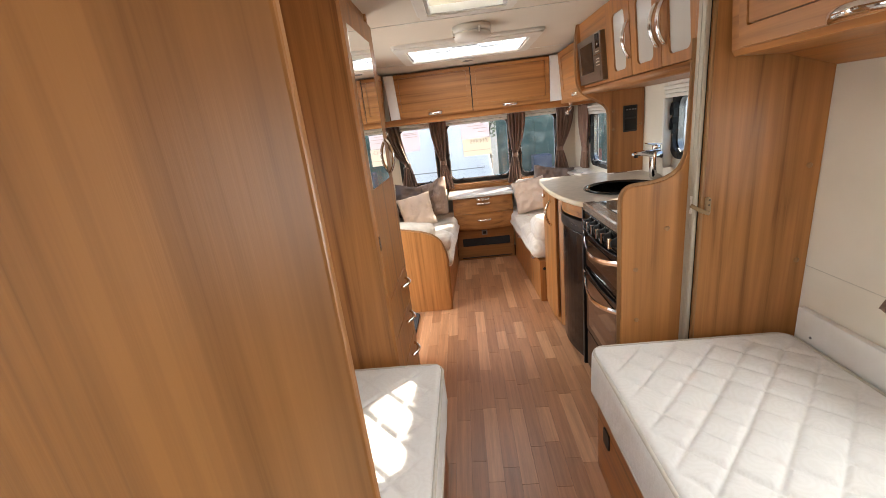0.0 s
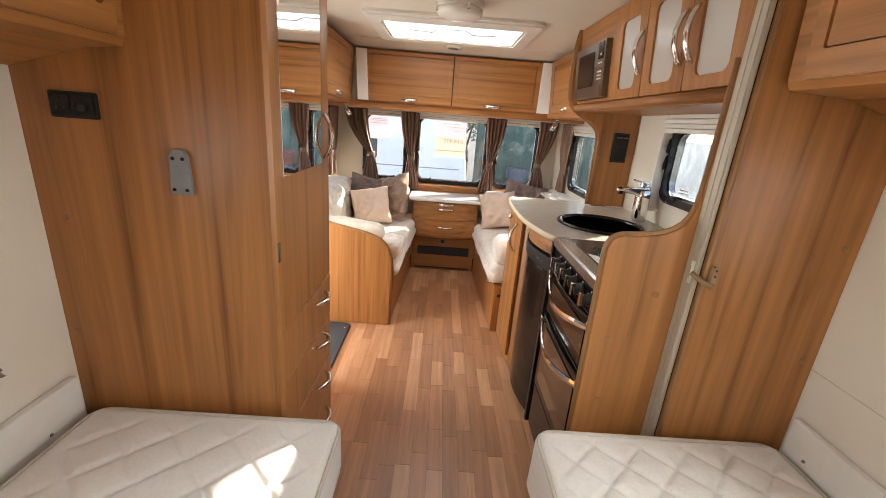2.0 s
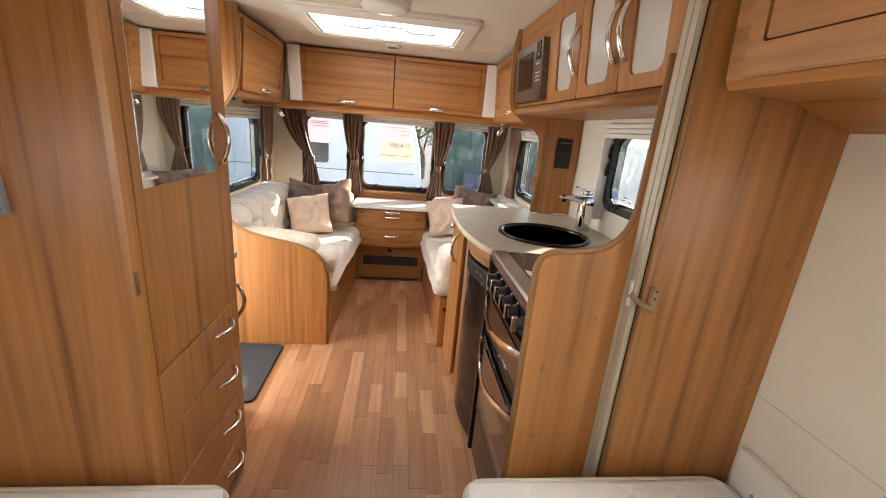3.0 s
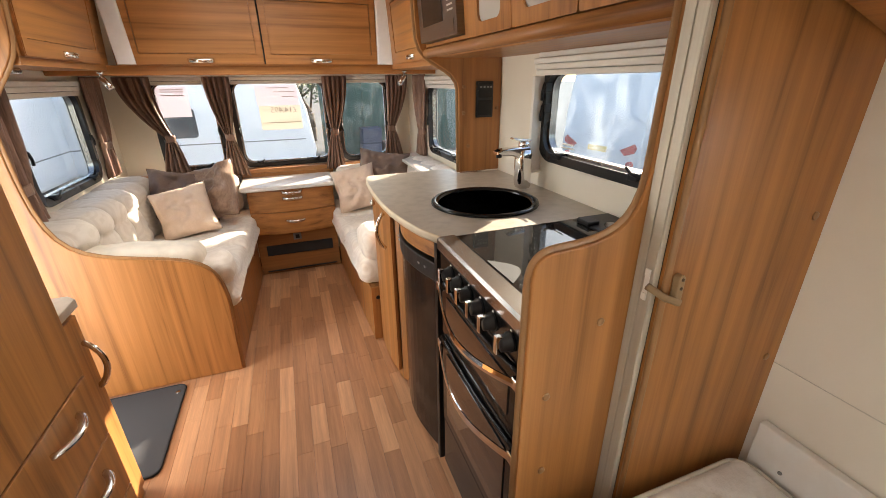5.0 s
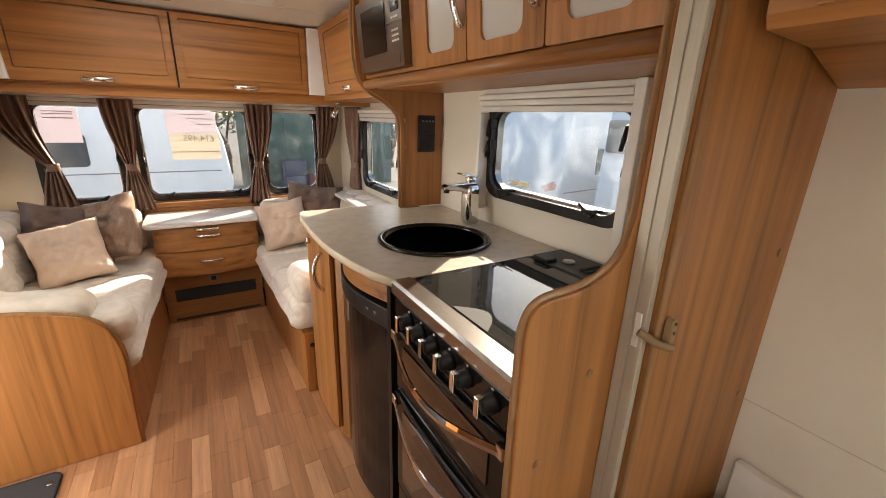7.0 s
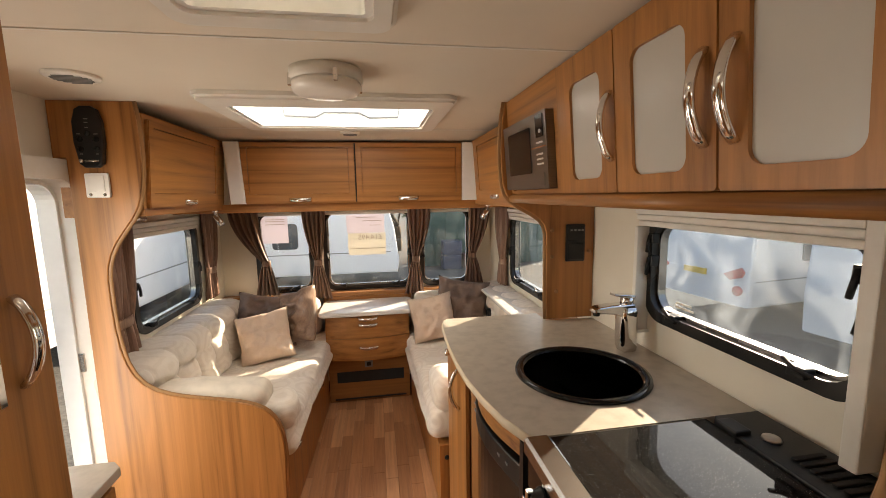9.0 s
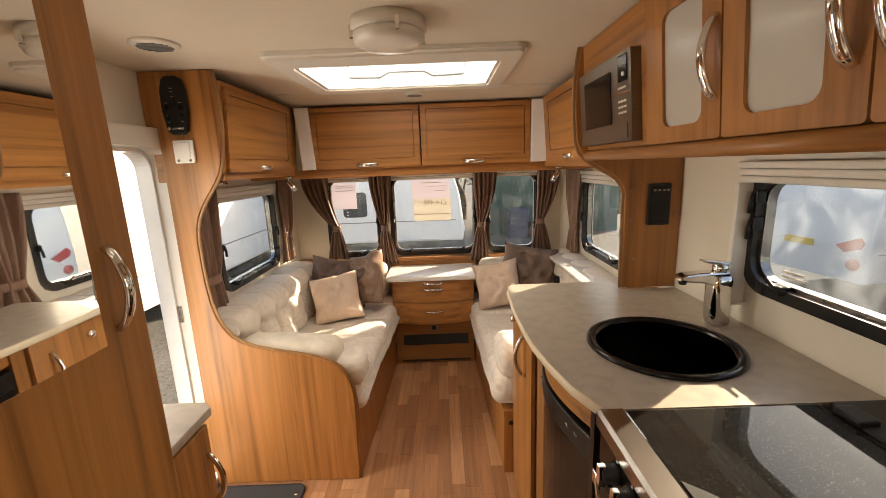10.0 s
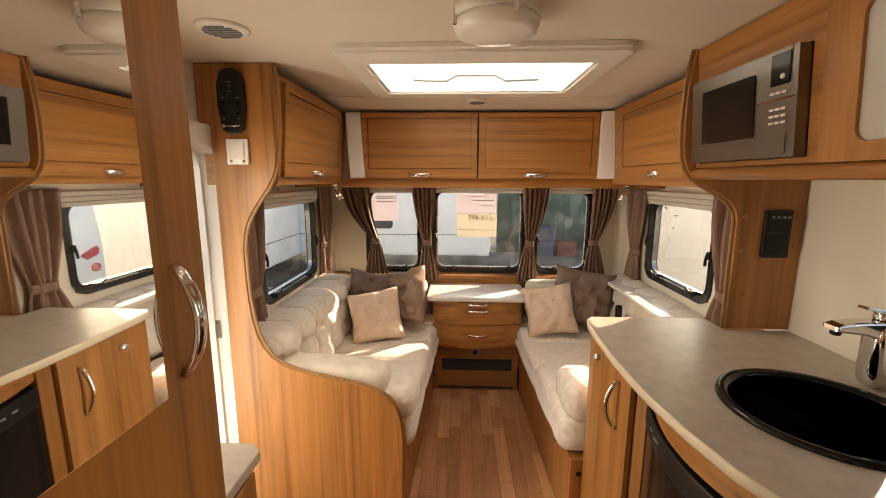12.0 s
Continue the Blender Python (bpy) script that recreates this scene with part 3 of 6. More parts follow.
def window_unit(name, axis, face, out, u0, u1, v0, v1, label, latches, blind=True, hinge_side=None):
    """A framed acrylic window in a wall whose inner face is at face; out: +1 or -1 towards outdoors."""
    c = (face, (u0 + u1) / 2, v0) if axis == 0 else ((u0 + u1) / 2, face, v0)
    th = thing(name, c, label, "window", kind="structure")
    lo, hi = sorted((face - out * 0.012, face + out * 0.05))
    bm = B()
    ring(bm, rounded(u0 - 0.02, u1 + 0.02, v0 - 0.02, v1 + 0.02, 0.09), rounded(u0 + 0.014, u1 - 0.014, v0 + 0.016, v1 - 0.014, 0.07), axis, lo, hi)
    part("window_frame", bm, RUBBER, th)
    lo, hi = sorted((face + out * 0.012, face + out * 0.04))
    bm = B()
    ring(bm, rounded(u0 + 0.012, u1 - 0.012, v0 + 0.014, v1 - 0.012, 0.07), rounded(u0 + 0.024, u1 - 0.024, v0 + 0.026, v1 - 0.024, 0.06), axis, lo, hi)
    part("bead", bm, STEEL, th, "grey inner bead")
    bm = B()
    lo, hi = sorted((face + out * 0.042, face + out * 0.046))
    prism(bm, rounded(u0 + 0.008, u1 - 0.008, v0 + 0.008, v1 - 0.008, 0.075), axis, lo, hi)
    pane = part("pane", bm, DUSTY_HAZED if "dusty" in label else PANE, th, "clear acrylic pane")
    pane.visible_shadow = False

    def at(u, v, w):
        return (face - out * w, u, v) if axis == 0 else (u, face - out * w, v)
    for u, v, kind in latches:
        bm = B()
        if kind == "b":
            a, b = at(u - 0.022, v - 0.012, -0.01), at(u + 0.022, v + 0.016, 0.024)
            box(bm, *sorted((a[0], b[0])), *sorted((a[1], b[1])), *sorted((a[2], b[2])), 0.004)
            sweep(bm, [at(u - 0.035, v + 0.002, 0.018), at(u, v + 0.01, 0.026), at(u + 0.03, v + 0.028, 0.024)], 0.006)
        else:
            a, b = at(u - 0.012, v - 0.02, -0.01), at(u + 0.012, v + 0.02, 0.02)
            box(bm, *sorted((a[0], b[0])), *sorted((a[1], b[1])), *sorted((a[2], b[2])), 0.004)
            sweep(bm, [at(u, v + 0.012, 0.022), at(u, v - 0.02, 0.028), at(u + 0.01, v - 0.05, 0.022)], 0.007)
        part("latch", bm, BLACK, th)
    if blind:
        bm = B()
        for k in range(3):
            lo, hi = sorted((face - out * 0.002, face - out * (0.034 - 0.006 * k)))
            z1 = v1 + 0.05 - 0.027 * k
            if axis == 0:
                box(bm, lo, hi, u0 - 0.03, u1 + 0.03, z1 - 0.025, z1, 0.005)
            else:
                box(bm, u0 - 0.01, u1 + 0.01, lo, hi, z1 - 0.025, z1, 0.005)
        part("blind_cassette", bm, WHITE, th, "cream roller blind cassette")
    return th


def latch_set(u0, u1, v0, v1):
    return [(u0 + 0.13, v0 + 0.012, "b"), (u1 - 0.13, v0 + 0.012, "b"), (u0 + 0.012, v0 + 0.3 * (v1 - v0) + 0.09, "s"), (u1 - 0.012, v0 + 0.3 * (v1 - v0) + 0.09, "s")]


window_unit("window_1", 1, YF, 1, *FW[0], "small black-framed front window", latch_set(*FW[0])[1:])
window_unit("window_2", 1, YF, 1, *FW[1], "wide black-framed centre front window", latch_set(*FW[1]))
window_unit("window_3", 1, YF, 1, *FW[2], "small black-framed front window", latch_set(*FW[2])[:1] + latch_set(*FW[2])[2:])
window_unit("window_4", 0, XL, -1, *LW, "black-framed lounge side window", latch_set(*LW))
window_unit("window_5", 0, XR, 1, *RW, "black-framed lounge side window", latch_set(*RW))
window_unit("window_6", 0, XR, 1, *KW, "black-framed kitchen window with dusty pane", latch_set(*KW) + [(KW[1] - 0.012, 1.40, "s"), (KW[0] + 0.03, 1.39, "s")], False)
window_unit("window_7", 0, -0.99, -1, *BW, "black-framed bedroom window", latch_set(*BW))
window_unit("window_8", 0, 1.15, 1, *BW, "black-framed bedroom window", latch_set(*BW))

# unseen window unit, added only to close the rear lamp's opening
window_unit("added_window", 1, YB, -1, -0.82, -0.28, 1.08, 1.52, "unseen rear window added for the fill lamp", [], False)

# upright blind guide beside the kitchen window
bm = B()
box(bm, 1.142, XR - 0.002, 2.588, 2.606, 1.05, 1.441, 0.003)
box(bm, 1.150, XR - 0.002, 2.575, 2.587, 1.05, 1.06, 0.002)
single("trim", bm, WHITE, "cream blind guide beside the kitchen window", "trim", kind="structure")
bm = B()
box(bm, 1.138, XR - 0.002, 1.868, 1.903, 1.00, 1.528, 0.004)
single("trim", bm, WHITE, "cream blind guide beside the kitchen window", "trim", kind="structure")
bm = B()
for k in range(3):
    box(bm, 1.141 + 0.007 * k, XR - 0.003, 1.905, 2.606, 1.487 - 0.0215 * k, 1.507 - 0.0215 * k, 0.005)
single("roller_blind", bm, WHITE, "cream ribbed roller blind cassette above the kitchen window", "blind", kind="structure")
bm = B()
box(bm, 1.165, XR - 0.0025, 1.905, 2.606, 1.509, 1.529, 0.003)
single("trim", bm, WHITE, "cream blind guide beside the kitchen window", "trim", kind="structure")

# doorway frame, its leaf folded back outdoors
th = thing("door_1", (XL, 2.8, 0), "cream moulded doorway standing open", "door", kind="structure")
bm = B()
ring(bm, rounded(DOOR[0] - 0.06, DOOR[1] + 0.042, -0.0, 1.727, 0.02), rounded(DOOR[0] + 0.004, DOOR[1] - 0.004, 0.02, 1.65, 0.09), 0, XL - 0.075, XL + 0.045)
part("frame", bm, WHITE, th)
bm = B()
ring(bm, rounded(DOOR[0] + 0.006, DOOR[1] - 0.006, 0.022, 1.648, 0.089), rounded(DOOR[0] + 0.018, DOOR[1] - 0.018, 0.04, 1.632, 0.08), 0, XL - 0.10, XL - 0.03)
part("seal", bm, BRIGHT, th)
bm = B()
box(bm, XL - 0.06, XL - 0.01, 3.128, 3.1355, 0.85, 0.93, 0.002)
part("strike_plate", bm, STEEL, th)


# ---- fixed joinery ----
def panel(name, pts, y0, y1, label, material=None, bevel=0.004):
    bm = B()
    prism(bm, pts, 1, y0, y1, bevel)
    return single(name, bm, material or WOOD_V, label, "partition", kind="structure")


def screw_caps(places, axis, w, parent=None):
    for u, v in places:
        bm = B()
        prof = [(0.0, 0.0), (0.009, 0.0), (0.009, 0.0015), (0.007, 0.0025), (0.0, 0.003)]
        lathe(bm, [(r, -h) for r, h in prof], (u, w, v), 14, 1)
        single("screw_cap", bm, WOOD_EDGE, "small round wood-coloured screw cap", "screw cap", "screw caps")


# lounge end panel with its curved cut-out
def bez(p0, p1, p2, p3, n=8):
    return [tuple((1 - t) ** 3 * a + 3 * (1 - t) ** 2 * t * b + 3 * (1 - t) * t * t * c + t ** 3 * d for a, b, c, d in zip(p0, p1, p2, p3)) for t in [i / n for i in range(1, n + 1)]]


edge = [(-0.705, 1.949)]
edge += bez(edge[-1], (-0.690, 1.86), (-0.685, 1.70), (-0.714, 1.57))
edge += bez(edge[-1], (-0.738, 1.46), (-0.862, 1.41), (-0.866, 1.24))
edge += bez(edge[-1], (-0.866, 0.92), (-0.85, 0.78), (-0.68, 0.728))
edge += bez(edge[-1], (-0.56, 0.69), (-0.43, 0.685), (-0.345, 0.645))
edge += bez(edge[-1], (-0.26, 0.605), (-0.237, 0.53), (-0.232, 0.40))
edge += [(-0.242, 0.002)]
panel("lounge_partition", [(-0.957, 0.002), (-0.957, 1.732), (XL + 0.002, 1.732), (XL + 0.002, 1.949)] + edge, 3.09, 3.11, "wood veneer partition with curved cut-out beside the sofa")
bm = B()
sweep(bm, [(x + 0.001, 3.10, z) for x, z in edge], 0.0125, 0.0045, 8, up=(0, 1, 0))
single("trim", bm, WOOD_EDGE, "brown edging strip along the curved partition", "trim", kind="structure")

# kitchen-side partition under the overhead locker
kedge = [(0.775, 1.949)]
kedge += bez(kedge[-1], (0.752, 1.86), (0.752, 1.70), (0.766, 1.60))
kedge += bez(kedge[-1], (0.785, 1.485), (0.962, 1.50), (0.968, 1.385))
kedge += [(0.972, 1.05), (0.975, 0.99)]
panel("kitchen_partition", [(XR - 0.002, 0.99), (XR - 0.002, 1.949)] + kedge, 2.98, 3.0, "wood veneer partition with curved edge beside the worktop")
bm = B()
sweep(bm, [(x - 0.001, 2.99, z) for x, z in kedge], 0.0125, 0.0045, 8, up=(0, 1, 0))
single("trim", bm, WOOD_EDGE, "brown edging strip along the curved partition", "trim", kind="structure")
screw_caps([(0.995, 1.40), (0.995, 1.28), (1.175, 1.30), (1.02, 1.12)], 1, 2.98)

# kitchen end panel with its sweeping top
pedge = [(0.541, 0.002), (0.537, 1.09)]
pedge += bez(pedge[-1], (0.537, 1.135), (0.556, 1.148), (0.59, 1.149))
pedge += bez(pedge[-1], (0.70, 1.152), (0.762, 1.17), (0.768, 1.28))
pedge += bez(pedge[-1], (0.770, 1.36), (0.771, 1.5), (0.772, 1.62))
pedge += [(0.773, 1.949), (0.96, 1.949), (0.96, 0.002)]
panel("kitchen_end_panel", pedge, 1.586, 1.607, "wood veneer end panel with sweeping curved top beside the cooker")
bm = B()
sweep(bm, [(x - 0.001, 1.5965, z) for x, z in pedge[:-3]], 0.0115, 0.0045, 8, up=(0, 1, 0))
single("trim", bm, WOOD_EDGE, "brown edging strip along the curved panel top", "trim", kind="structure")
screw_caps([(0.704, 0.979), (0.593, 0.823), (0.601, 0.607), (0.606, 0.34)], 1, 1.586)
# ribbed aluminium jamb along the panel and the wood panel up to the wall
bm = B()
box(bm, 0.771, 0.784, 1.540, 1.584, 0.002, 1.949, 0.002)
box(bm, 0.7685, 0.7705, 1.564, 1.584, 0.002, 1.949, 0.0009)
box(bm, 0.7685, 0.7705, 1.541, 1.561, 0.002, 1.949, 0.0009)
single("door_jamb", bm, ALU, "grey ribbed aluminium sliding-door jamb strip", "jamb", kind="structure")
bm = B()
box(bm, 0.7668, 0.7683, 1.547, 1.558, 1.035, 1.10, 0.0005)
box(bm, 0.765, 0.7666, 1.547, 1.558, 1.085, 1.10, 0.0005)
box(bm, 0.765, 0.7666, 1.547, 1.558, 1.035, 1.05, 0.0005)
single("strike_plate", bm, WHITE, "small white slotted strike plate on the jamb", "strike plate")
# black strip put in the gap as its shade
bm = B()
box(bm, 0.786, 0.80, 1.545, 1.584, 0.002, 1.949)
single("trim", bm, BLACK, "dark strip as shade in the gap between jamb and partition", "trim", kind="structure")
bm = B()
prism(bm, [(0.788, 1.532), (0.794, 1.525), (1.148, 1.497), (1.148, 1.565), (0.788, 1.543)], 2, 0.002, 1.949)
single("bedroom_partition", bm, WOOD_V, "wood veneer partition beside the bed", "partition", kind="structure")
bm = B()
sweep(bm, [(0.793, 1.531, 0.003), (0.793, 1.531, 1.948)], 0.007, 0.007, 8)
single("trim", bm, WOOD_EDGE, "rounded wood edge of the partition", "trim", kind="structure")
screw_caps([(1.113, 1.177), (1.116, 0.842)], 1, 1.4995)
# turn catch
th = thing("door_catch", (0.80, 1.524, 1.06), "beige plastic turn catch on the jamb", "catch")
bm = B()
prism(bm, rounded(0.797, 0.813, 1.035, 1.098, 0.008), 1, 1.509, 1.5235, 0.002)
part("plate", bm, surface("beige_plastic", (0.32, 0.215, 0.115), rough=0.5), th)
for z in (1.09, 1.072):
    bm = B()
    lathe(bm, [(0, -0.002), (0.003, -0.002), (0.0035, 0)], (0.805, 1.5088, z), 10, 1)
    part("screw", bm, BARKISH, th)
bm = B()
sweep(bm, [(0.806, 1.505, 1.044), (0.786, 1.520, 1.050), (0.770, 1.537, 1.062), (0.762, 1.545, 1.068)], 0.0065, 0.0075)
part("lever", bm, bpy.data.materials["beige_plastic"], th)

# ---- wardrobe ----
th = thing("wardrobe", (-0.7, 1.83, 0), "tall wood veneer wardrobe with mirrored door and drawers", "wardrobe")
bm = B()
prism(bm, [(XL + 0.002, 1.54), (-0.388, 1.54), (-0.378, 1.55), (-0.378, 1.585), (-0.39, 1.596), (-0.41, 1.596), (-0.41, 1.565), (XL + 0.002, 1.565)], 2, 0.002, 1.949)
part("side_panel", bm, WOOD_V, th)
bm = B()
box(bm, XL + 0.002, -0.40, 2.09, 2.11, 0.002, 1.949)
box(bm, XL + 0.002, -0.41, 1.57, 2.088, 1.90, 1.949)
box(bm, XL + 0.002, -0.415, 1.57, 2.088, 0.002, 0.06)
part("carcass", bm, WOOD_V, th)
bm = B()
box(bm, -0.41, -0.39, 1.611, 2.114, 0.768, 1.90, 0.003)
door = part("door", bm, WOOD_V, th)
bm = B()
box(bm, -0.392, -0.387, 1.64, 2.010, 1.232, 1.818, 0.0015)
part("mirror", bm, MIRROR, door, "frameless mirror")
bm = B()
bow(bm, (-0.389, 2.048, 1.408), (-0.389, 2.048, 1.25), (1, 0, 0), 0.030, 0.011, 0.007)
part("handle", bm, CHROME, door, "chrome bow handle")
for y, z in ((1.582, 1.315), (1.584, 0.895), (1.556, 1.037)):
    bm = B()
    box(bm, -0.394 if y > 1.57 else -0.3785, -0.382 if y > 1.57 else -0.3745, y - 0.007, y + 0.008, z - 0.028, z + 0.028, 0.0015)
    part("hinge", bm, STEEL, door, "small steel hinge")
for z0, z1 in ((0.579, 0.763), (0.389, 0.574), (0.2, 0.384), (0.065, 0.195)):
    bm = B()
    box(bm, -0.41, -0.39, 1.611, 2.114, z0, z1, 0.003)
    dr = part("drawer", bm, WOOD_V, th)
    bm = B()
    bow(bm, (-0.389, 1.90, z1 - 0.05), (-0.389, 2.03, z1 - 0.05), (1, 0, 0), 0.03, 0.006, 0.010)
    part("handle", bm, CHROME, dr, "chrome bow handle")

# bits on the bedroom side of the wardrobe
screw_caps([(-0.93, 1.10), (-0.965, 0.76)], 1, 1.54)
th = thing("wall_socket", (-0.87, 1.54, 1.405), "black double wall socket plate with charger", "socket")
bm = B()
prism(bm, rounded(-0.925, -0.812, 1.375, 1.437, 0.005), 1, 1.529, 1.5395, 0.002)
part("plate", bm, BLACK, th)
for x in (-0.897, -0.842):
    bm = B()
    prism(bm, rounded(x - 0.024, x + 0.024, 1.382, 1.430, 0.004), 1, 1.526, 1.5288, 0.001)
    part("insert", bm, GLOSSBLACK, th)
bm = B()
lathe(bm, [(0, -0.012), (0.009, -0.012), (0.012, -0.004), (0.013, 0)], (-0.845, 1.5258, 1.403), 16, 1)
part("knob", bm, BLACK, th)
for x, z in ((-0.897, 1.418), (-0.906, 1.398), (-0.888, 1.398)):
    bm = B()
    box(bm, x - 0.003, x + 0.003, 1.5250, 1.5258, z - 0.004, z + 0.004)
    part("pin_hole", bm, TYRE, th)
th.location += Vector((0.022, 0, -0.02))
th = thing("mount_plate", (-0.613, 1.54, 1.25), "grey plastic television mounting plate with four screws", "mounting plate")
bm = B()
prism(bm, [(-0.642, 1.197), (-0.586, 1.197), (-0.592, 1.295), (-0.603, 1.312), (-0.625, 1.312), (-0.637, 1.295)], 1, 1.524, 1.5395, 0.003)
part("plate", bm, GREY, th)
for x, z in ((-0.63, 1.21), (-0.598, 1.21), (-0.626, 1.288), (-0.602, 1.288)):
    bm = B()
    lathe(bm, [(0, -0.003), (0.004, -0.003), (0.005, 0.0)], (x, 1.5238, z), 10, 1)
    part("screw", bm, BLACK, th)
th.location += Vector((0.008, 0, -0.0115))

# low cabinet beside the doorway
th = thing("low_cabinet", (-0.75, 2.3, 0), "low wood cabinet with pale stone-effect top by the doorway", "cabinet")
bm = B()
prism(bm, [(XL + 0.1, 2.13), (-0.535, 2.13), (-0.535, 2.44), (-0.56, 2.465), (XL + 0.03, 2.465)], 2, 0.002, 0.795)
part("body", bm, WOOD_V, th)
bm = B()
prism(bm, [(XL + 0.1, 2.128), (-0.515, 2.128), (-0.515, 2.455), (-0.545, 2.485), (XL + 0.024, 2.485)], 2, 0.797, 0.825, 0.003)
part("top", bm, WORKTOP, th)
bm = B()
box(bm, -0.533, -0.517, 2.14, 2.43, 0.06, 0.785, 0.003)
dr = part("door", bm, WOOD_V, th)
bm = B()
bow(bm, (-0.517, 2.405, 0.70), (-0.517, 2.405, 0.53), (1, 0, 0), 0.04, 0.006, 0.010)
part("handle", bm, CHROME, dr, "chrome bow handle")

# partition panel beside the start of the walk
bm = B()
box(bm, XL + 0.002, -0.133, 0.352, 0.364, 0.002, 1.949, 0.003)
single("washroom_partition", bm, WOOD_V, "wood veneer partition edge at the foot of the bed", "partition", kind="structure")


# ---- beds ----
def quilted(x0, x1, y0, y1, ztop, pitch, ox, depth):
    def change(q):
        if q.z > ztop - 0.02:
            a = ((q.x - ox) + (q.y - 1.5)) / pitch
            b = ((q.x - ox) - (q.y - 1.5)) / pitch
            fa, fb = abs(a - round(a)), abs(b - round(b))
            d = min(fa, fb)
            inset = min(q.x - x0, x1 - q.x, q.y - y0, y1 - q.y)
            k = max(0.0, min(1.0, (inset - 0.025) / 0.05))
            q.z += k * (depth * (min(1, d / 0.13) ** 0.6 - 0.9) + depth * 0.35 * (min(1, d / 0.5) - 0.6) + 0.003 * noise.noise(q * 6))
        else:
            q += Vector((noise.noise(q * 5), 0, 0)) * 0.006
        return q
    bm = B()
    return soft(bm, x0, x1, y0, y1, 0.354, ztop, 0.03, (int((x1 - x0) / 0.0065), int((y1 - y0) / 0.0065), 8), change)


def bed(x0, x1, y0, y1, base_x0, base_x1, name_label, pitch, ztop=0.537, depth=0.006):
    th = thing("bed_base", ((x0 + x1) / 2, (y0 + y1) / 2, 0), "wood veneer bed box under the mattress", "bed base", "bed bases")
    bm = B()
    box(bm, base_x0, base_x1, y0, y1 - 0.01, 0.002, 0.352, 0.004)
    part("box", bm, WOOD_Y, th)
    bm = B()
    ex = base_x0 - 0.006 if base_x0 > 0 else base_x1 + 0.006
    for yy in (y1 - 0.12,):
        prism(bm, rounded(yy - 0.03, yy + 0.03, 0.20, 0.27, 0.01), 0, *sorted((ex, ex + (0.008 if base_x0 > 0 else -0.008))))
    part("floor_vent", bm, BLACK, th, "small black vent plate")
    mt = thing("mattress", ((x0 + x1) / 2, (y0 + y1) / 2, 0.355), name_label, "mattress", "mattresses")
    part("cover", quilted(x0, x1, y0, y1, ztop, pitch, (x0 + x1) / 2, depth), TICKING, mt)
    for z in (ztop - 0.010, 0.385):
        bm = B()
        sweep(bm, [(x, y, z) for x, y in rounded(x0 + 0.004, x1 - 0.004, y0 + 0.004, y1 - 0.004, 0.05, 5)], 0.006, n=6, closed=True)
        part("piping", bm, PIPING, mt, "cream piped edge")


bed(-0.925, -0.188, 0.370, 1.512, -0.986, -0.225, "white mattress with quilted swirl ticking, sunlit", 0.16, 0.53, 0.009)
bed(0.383, 1.108, -0.40, 1.482, 0.412, 1.146, "white diamond-quilted single mattress", 0.135, 0.572, 0.014)
for sx, x, yend in ((1, -0.99, 1.51), (-1, 1.15, 1.471)):
    th = thing("wall_rail", (x, 1.0, 0.55), "cream padded rail along the wall above the mattress", "wall rail", "wall rails")
    bm = B()
    box(bm, *sorted((x + sx * 0.003, x + sx * 0.026)), 0.367 if sx > 0 else -0.4, yend, 0.46, 0.625 if sx > 0 else 0.672, 0.004)
    part("board", bm, WHITE, th)
    for y in (1.40, 1.08, 0.72):
        bm = B()
        lathe(bm, [(0, sx * 0.003), (0.004, sx * 0.003), (0.005, 0)], (x + sx * 0.0262, y, 0.515 if sx > 0 else 0.583), 10, 0)
        part("screw", bm, GREY, th)


bm = B()
box(bm, 1.1485, 1.1505, -0.4, 1.50, 0.819, 0.8205)
single("trim", bm, PIPING, "thin joint line between two wall boards", "trim", kind="structure")


def bed_locker(side, label):
    """Overhead locker along a bed with two doors."""
    if side < 0:
        pts = [(-0.988, 1.465), (-0.80, 1.517), (-0.712, 1.525), (-0.703, 1.542), (-0.688, 1.949), (-0.988, 1.949)]
        y0 = 0.366
    else:
        pts = [(1.148, 1.483), (0.985, 1.534), (0.838, 1.541), (0.828, 1.558), (0.800, 1.949), (1.148, 1.949)]
        y0 = -0.4
    s = 1 if side < 0 else -1
    th = thing("overhead_locker", (pts[1][0], 0.9, 1.55), label, "locker", "bed lockers")
    bm = B()
    prism(bm, pts, 1, y0, 1.538 if side < 0 else 1.495)
    part("body", bm, WOOD_Y, th)
    # doors follow the leaning face
    a, b = Vector((pts[3][0], pts[3][1])), Vector((pts[4][0], pts[4][1] - 0.02))
    for d0, d1, grip in ((0.98, 1.50, 0.06), (0.44, 0.96, 0.06)) if side < 0 else ((0.92, 1.44, 0.06), (0.38, 0.90, 0.06)):
        bm = B()

        def face(u, v, w):
            k = (v - a.y) / (b.y - a.y)
            return (a.x + (b.x - a.x) * k + s * w, u, v)
        grooved(bm, face, d0, d1, a.y, b.y, (0.035, 0.055, 0.03))
        dd = part("door", bm, WOOD_Y, th)
        bm = B()
        c = Vector((pts[3][0] + s * 0.014, pts[3][1] + 0.012))
        ym = d0 + 0.09 if side < 0 else d0 + 0.125
        bow(bm, (c.x, ym - 0.085, c.y), (c.x, ym + 0.085, c.y), (s, 0, 0.1), 0.034, 0.014, 0.007)
        part("handle", bm, CHROME, dd, "chrome bow handle")


bed_locker(-1, "wood overhead locker with chrome handles above the bed")
bed_locker(1, "wood overhead locker with chrome handles above the bed")


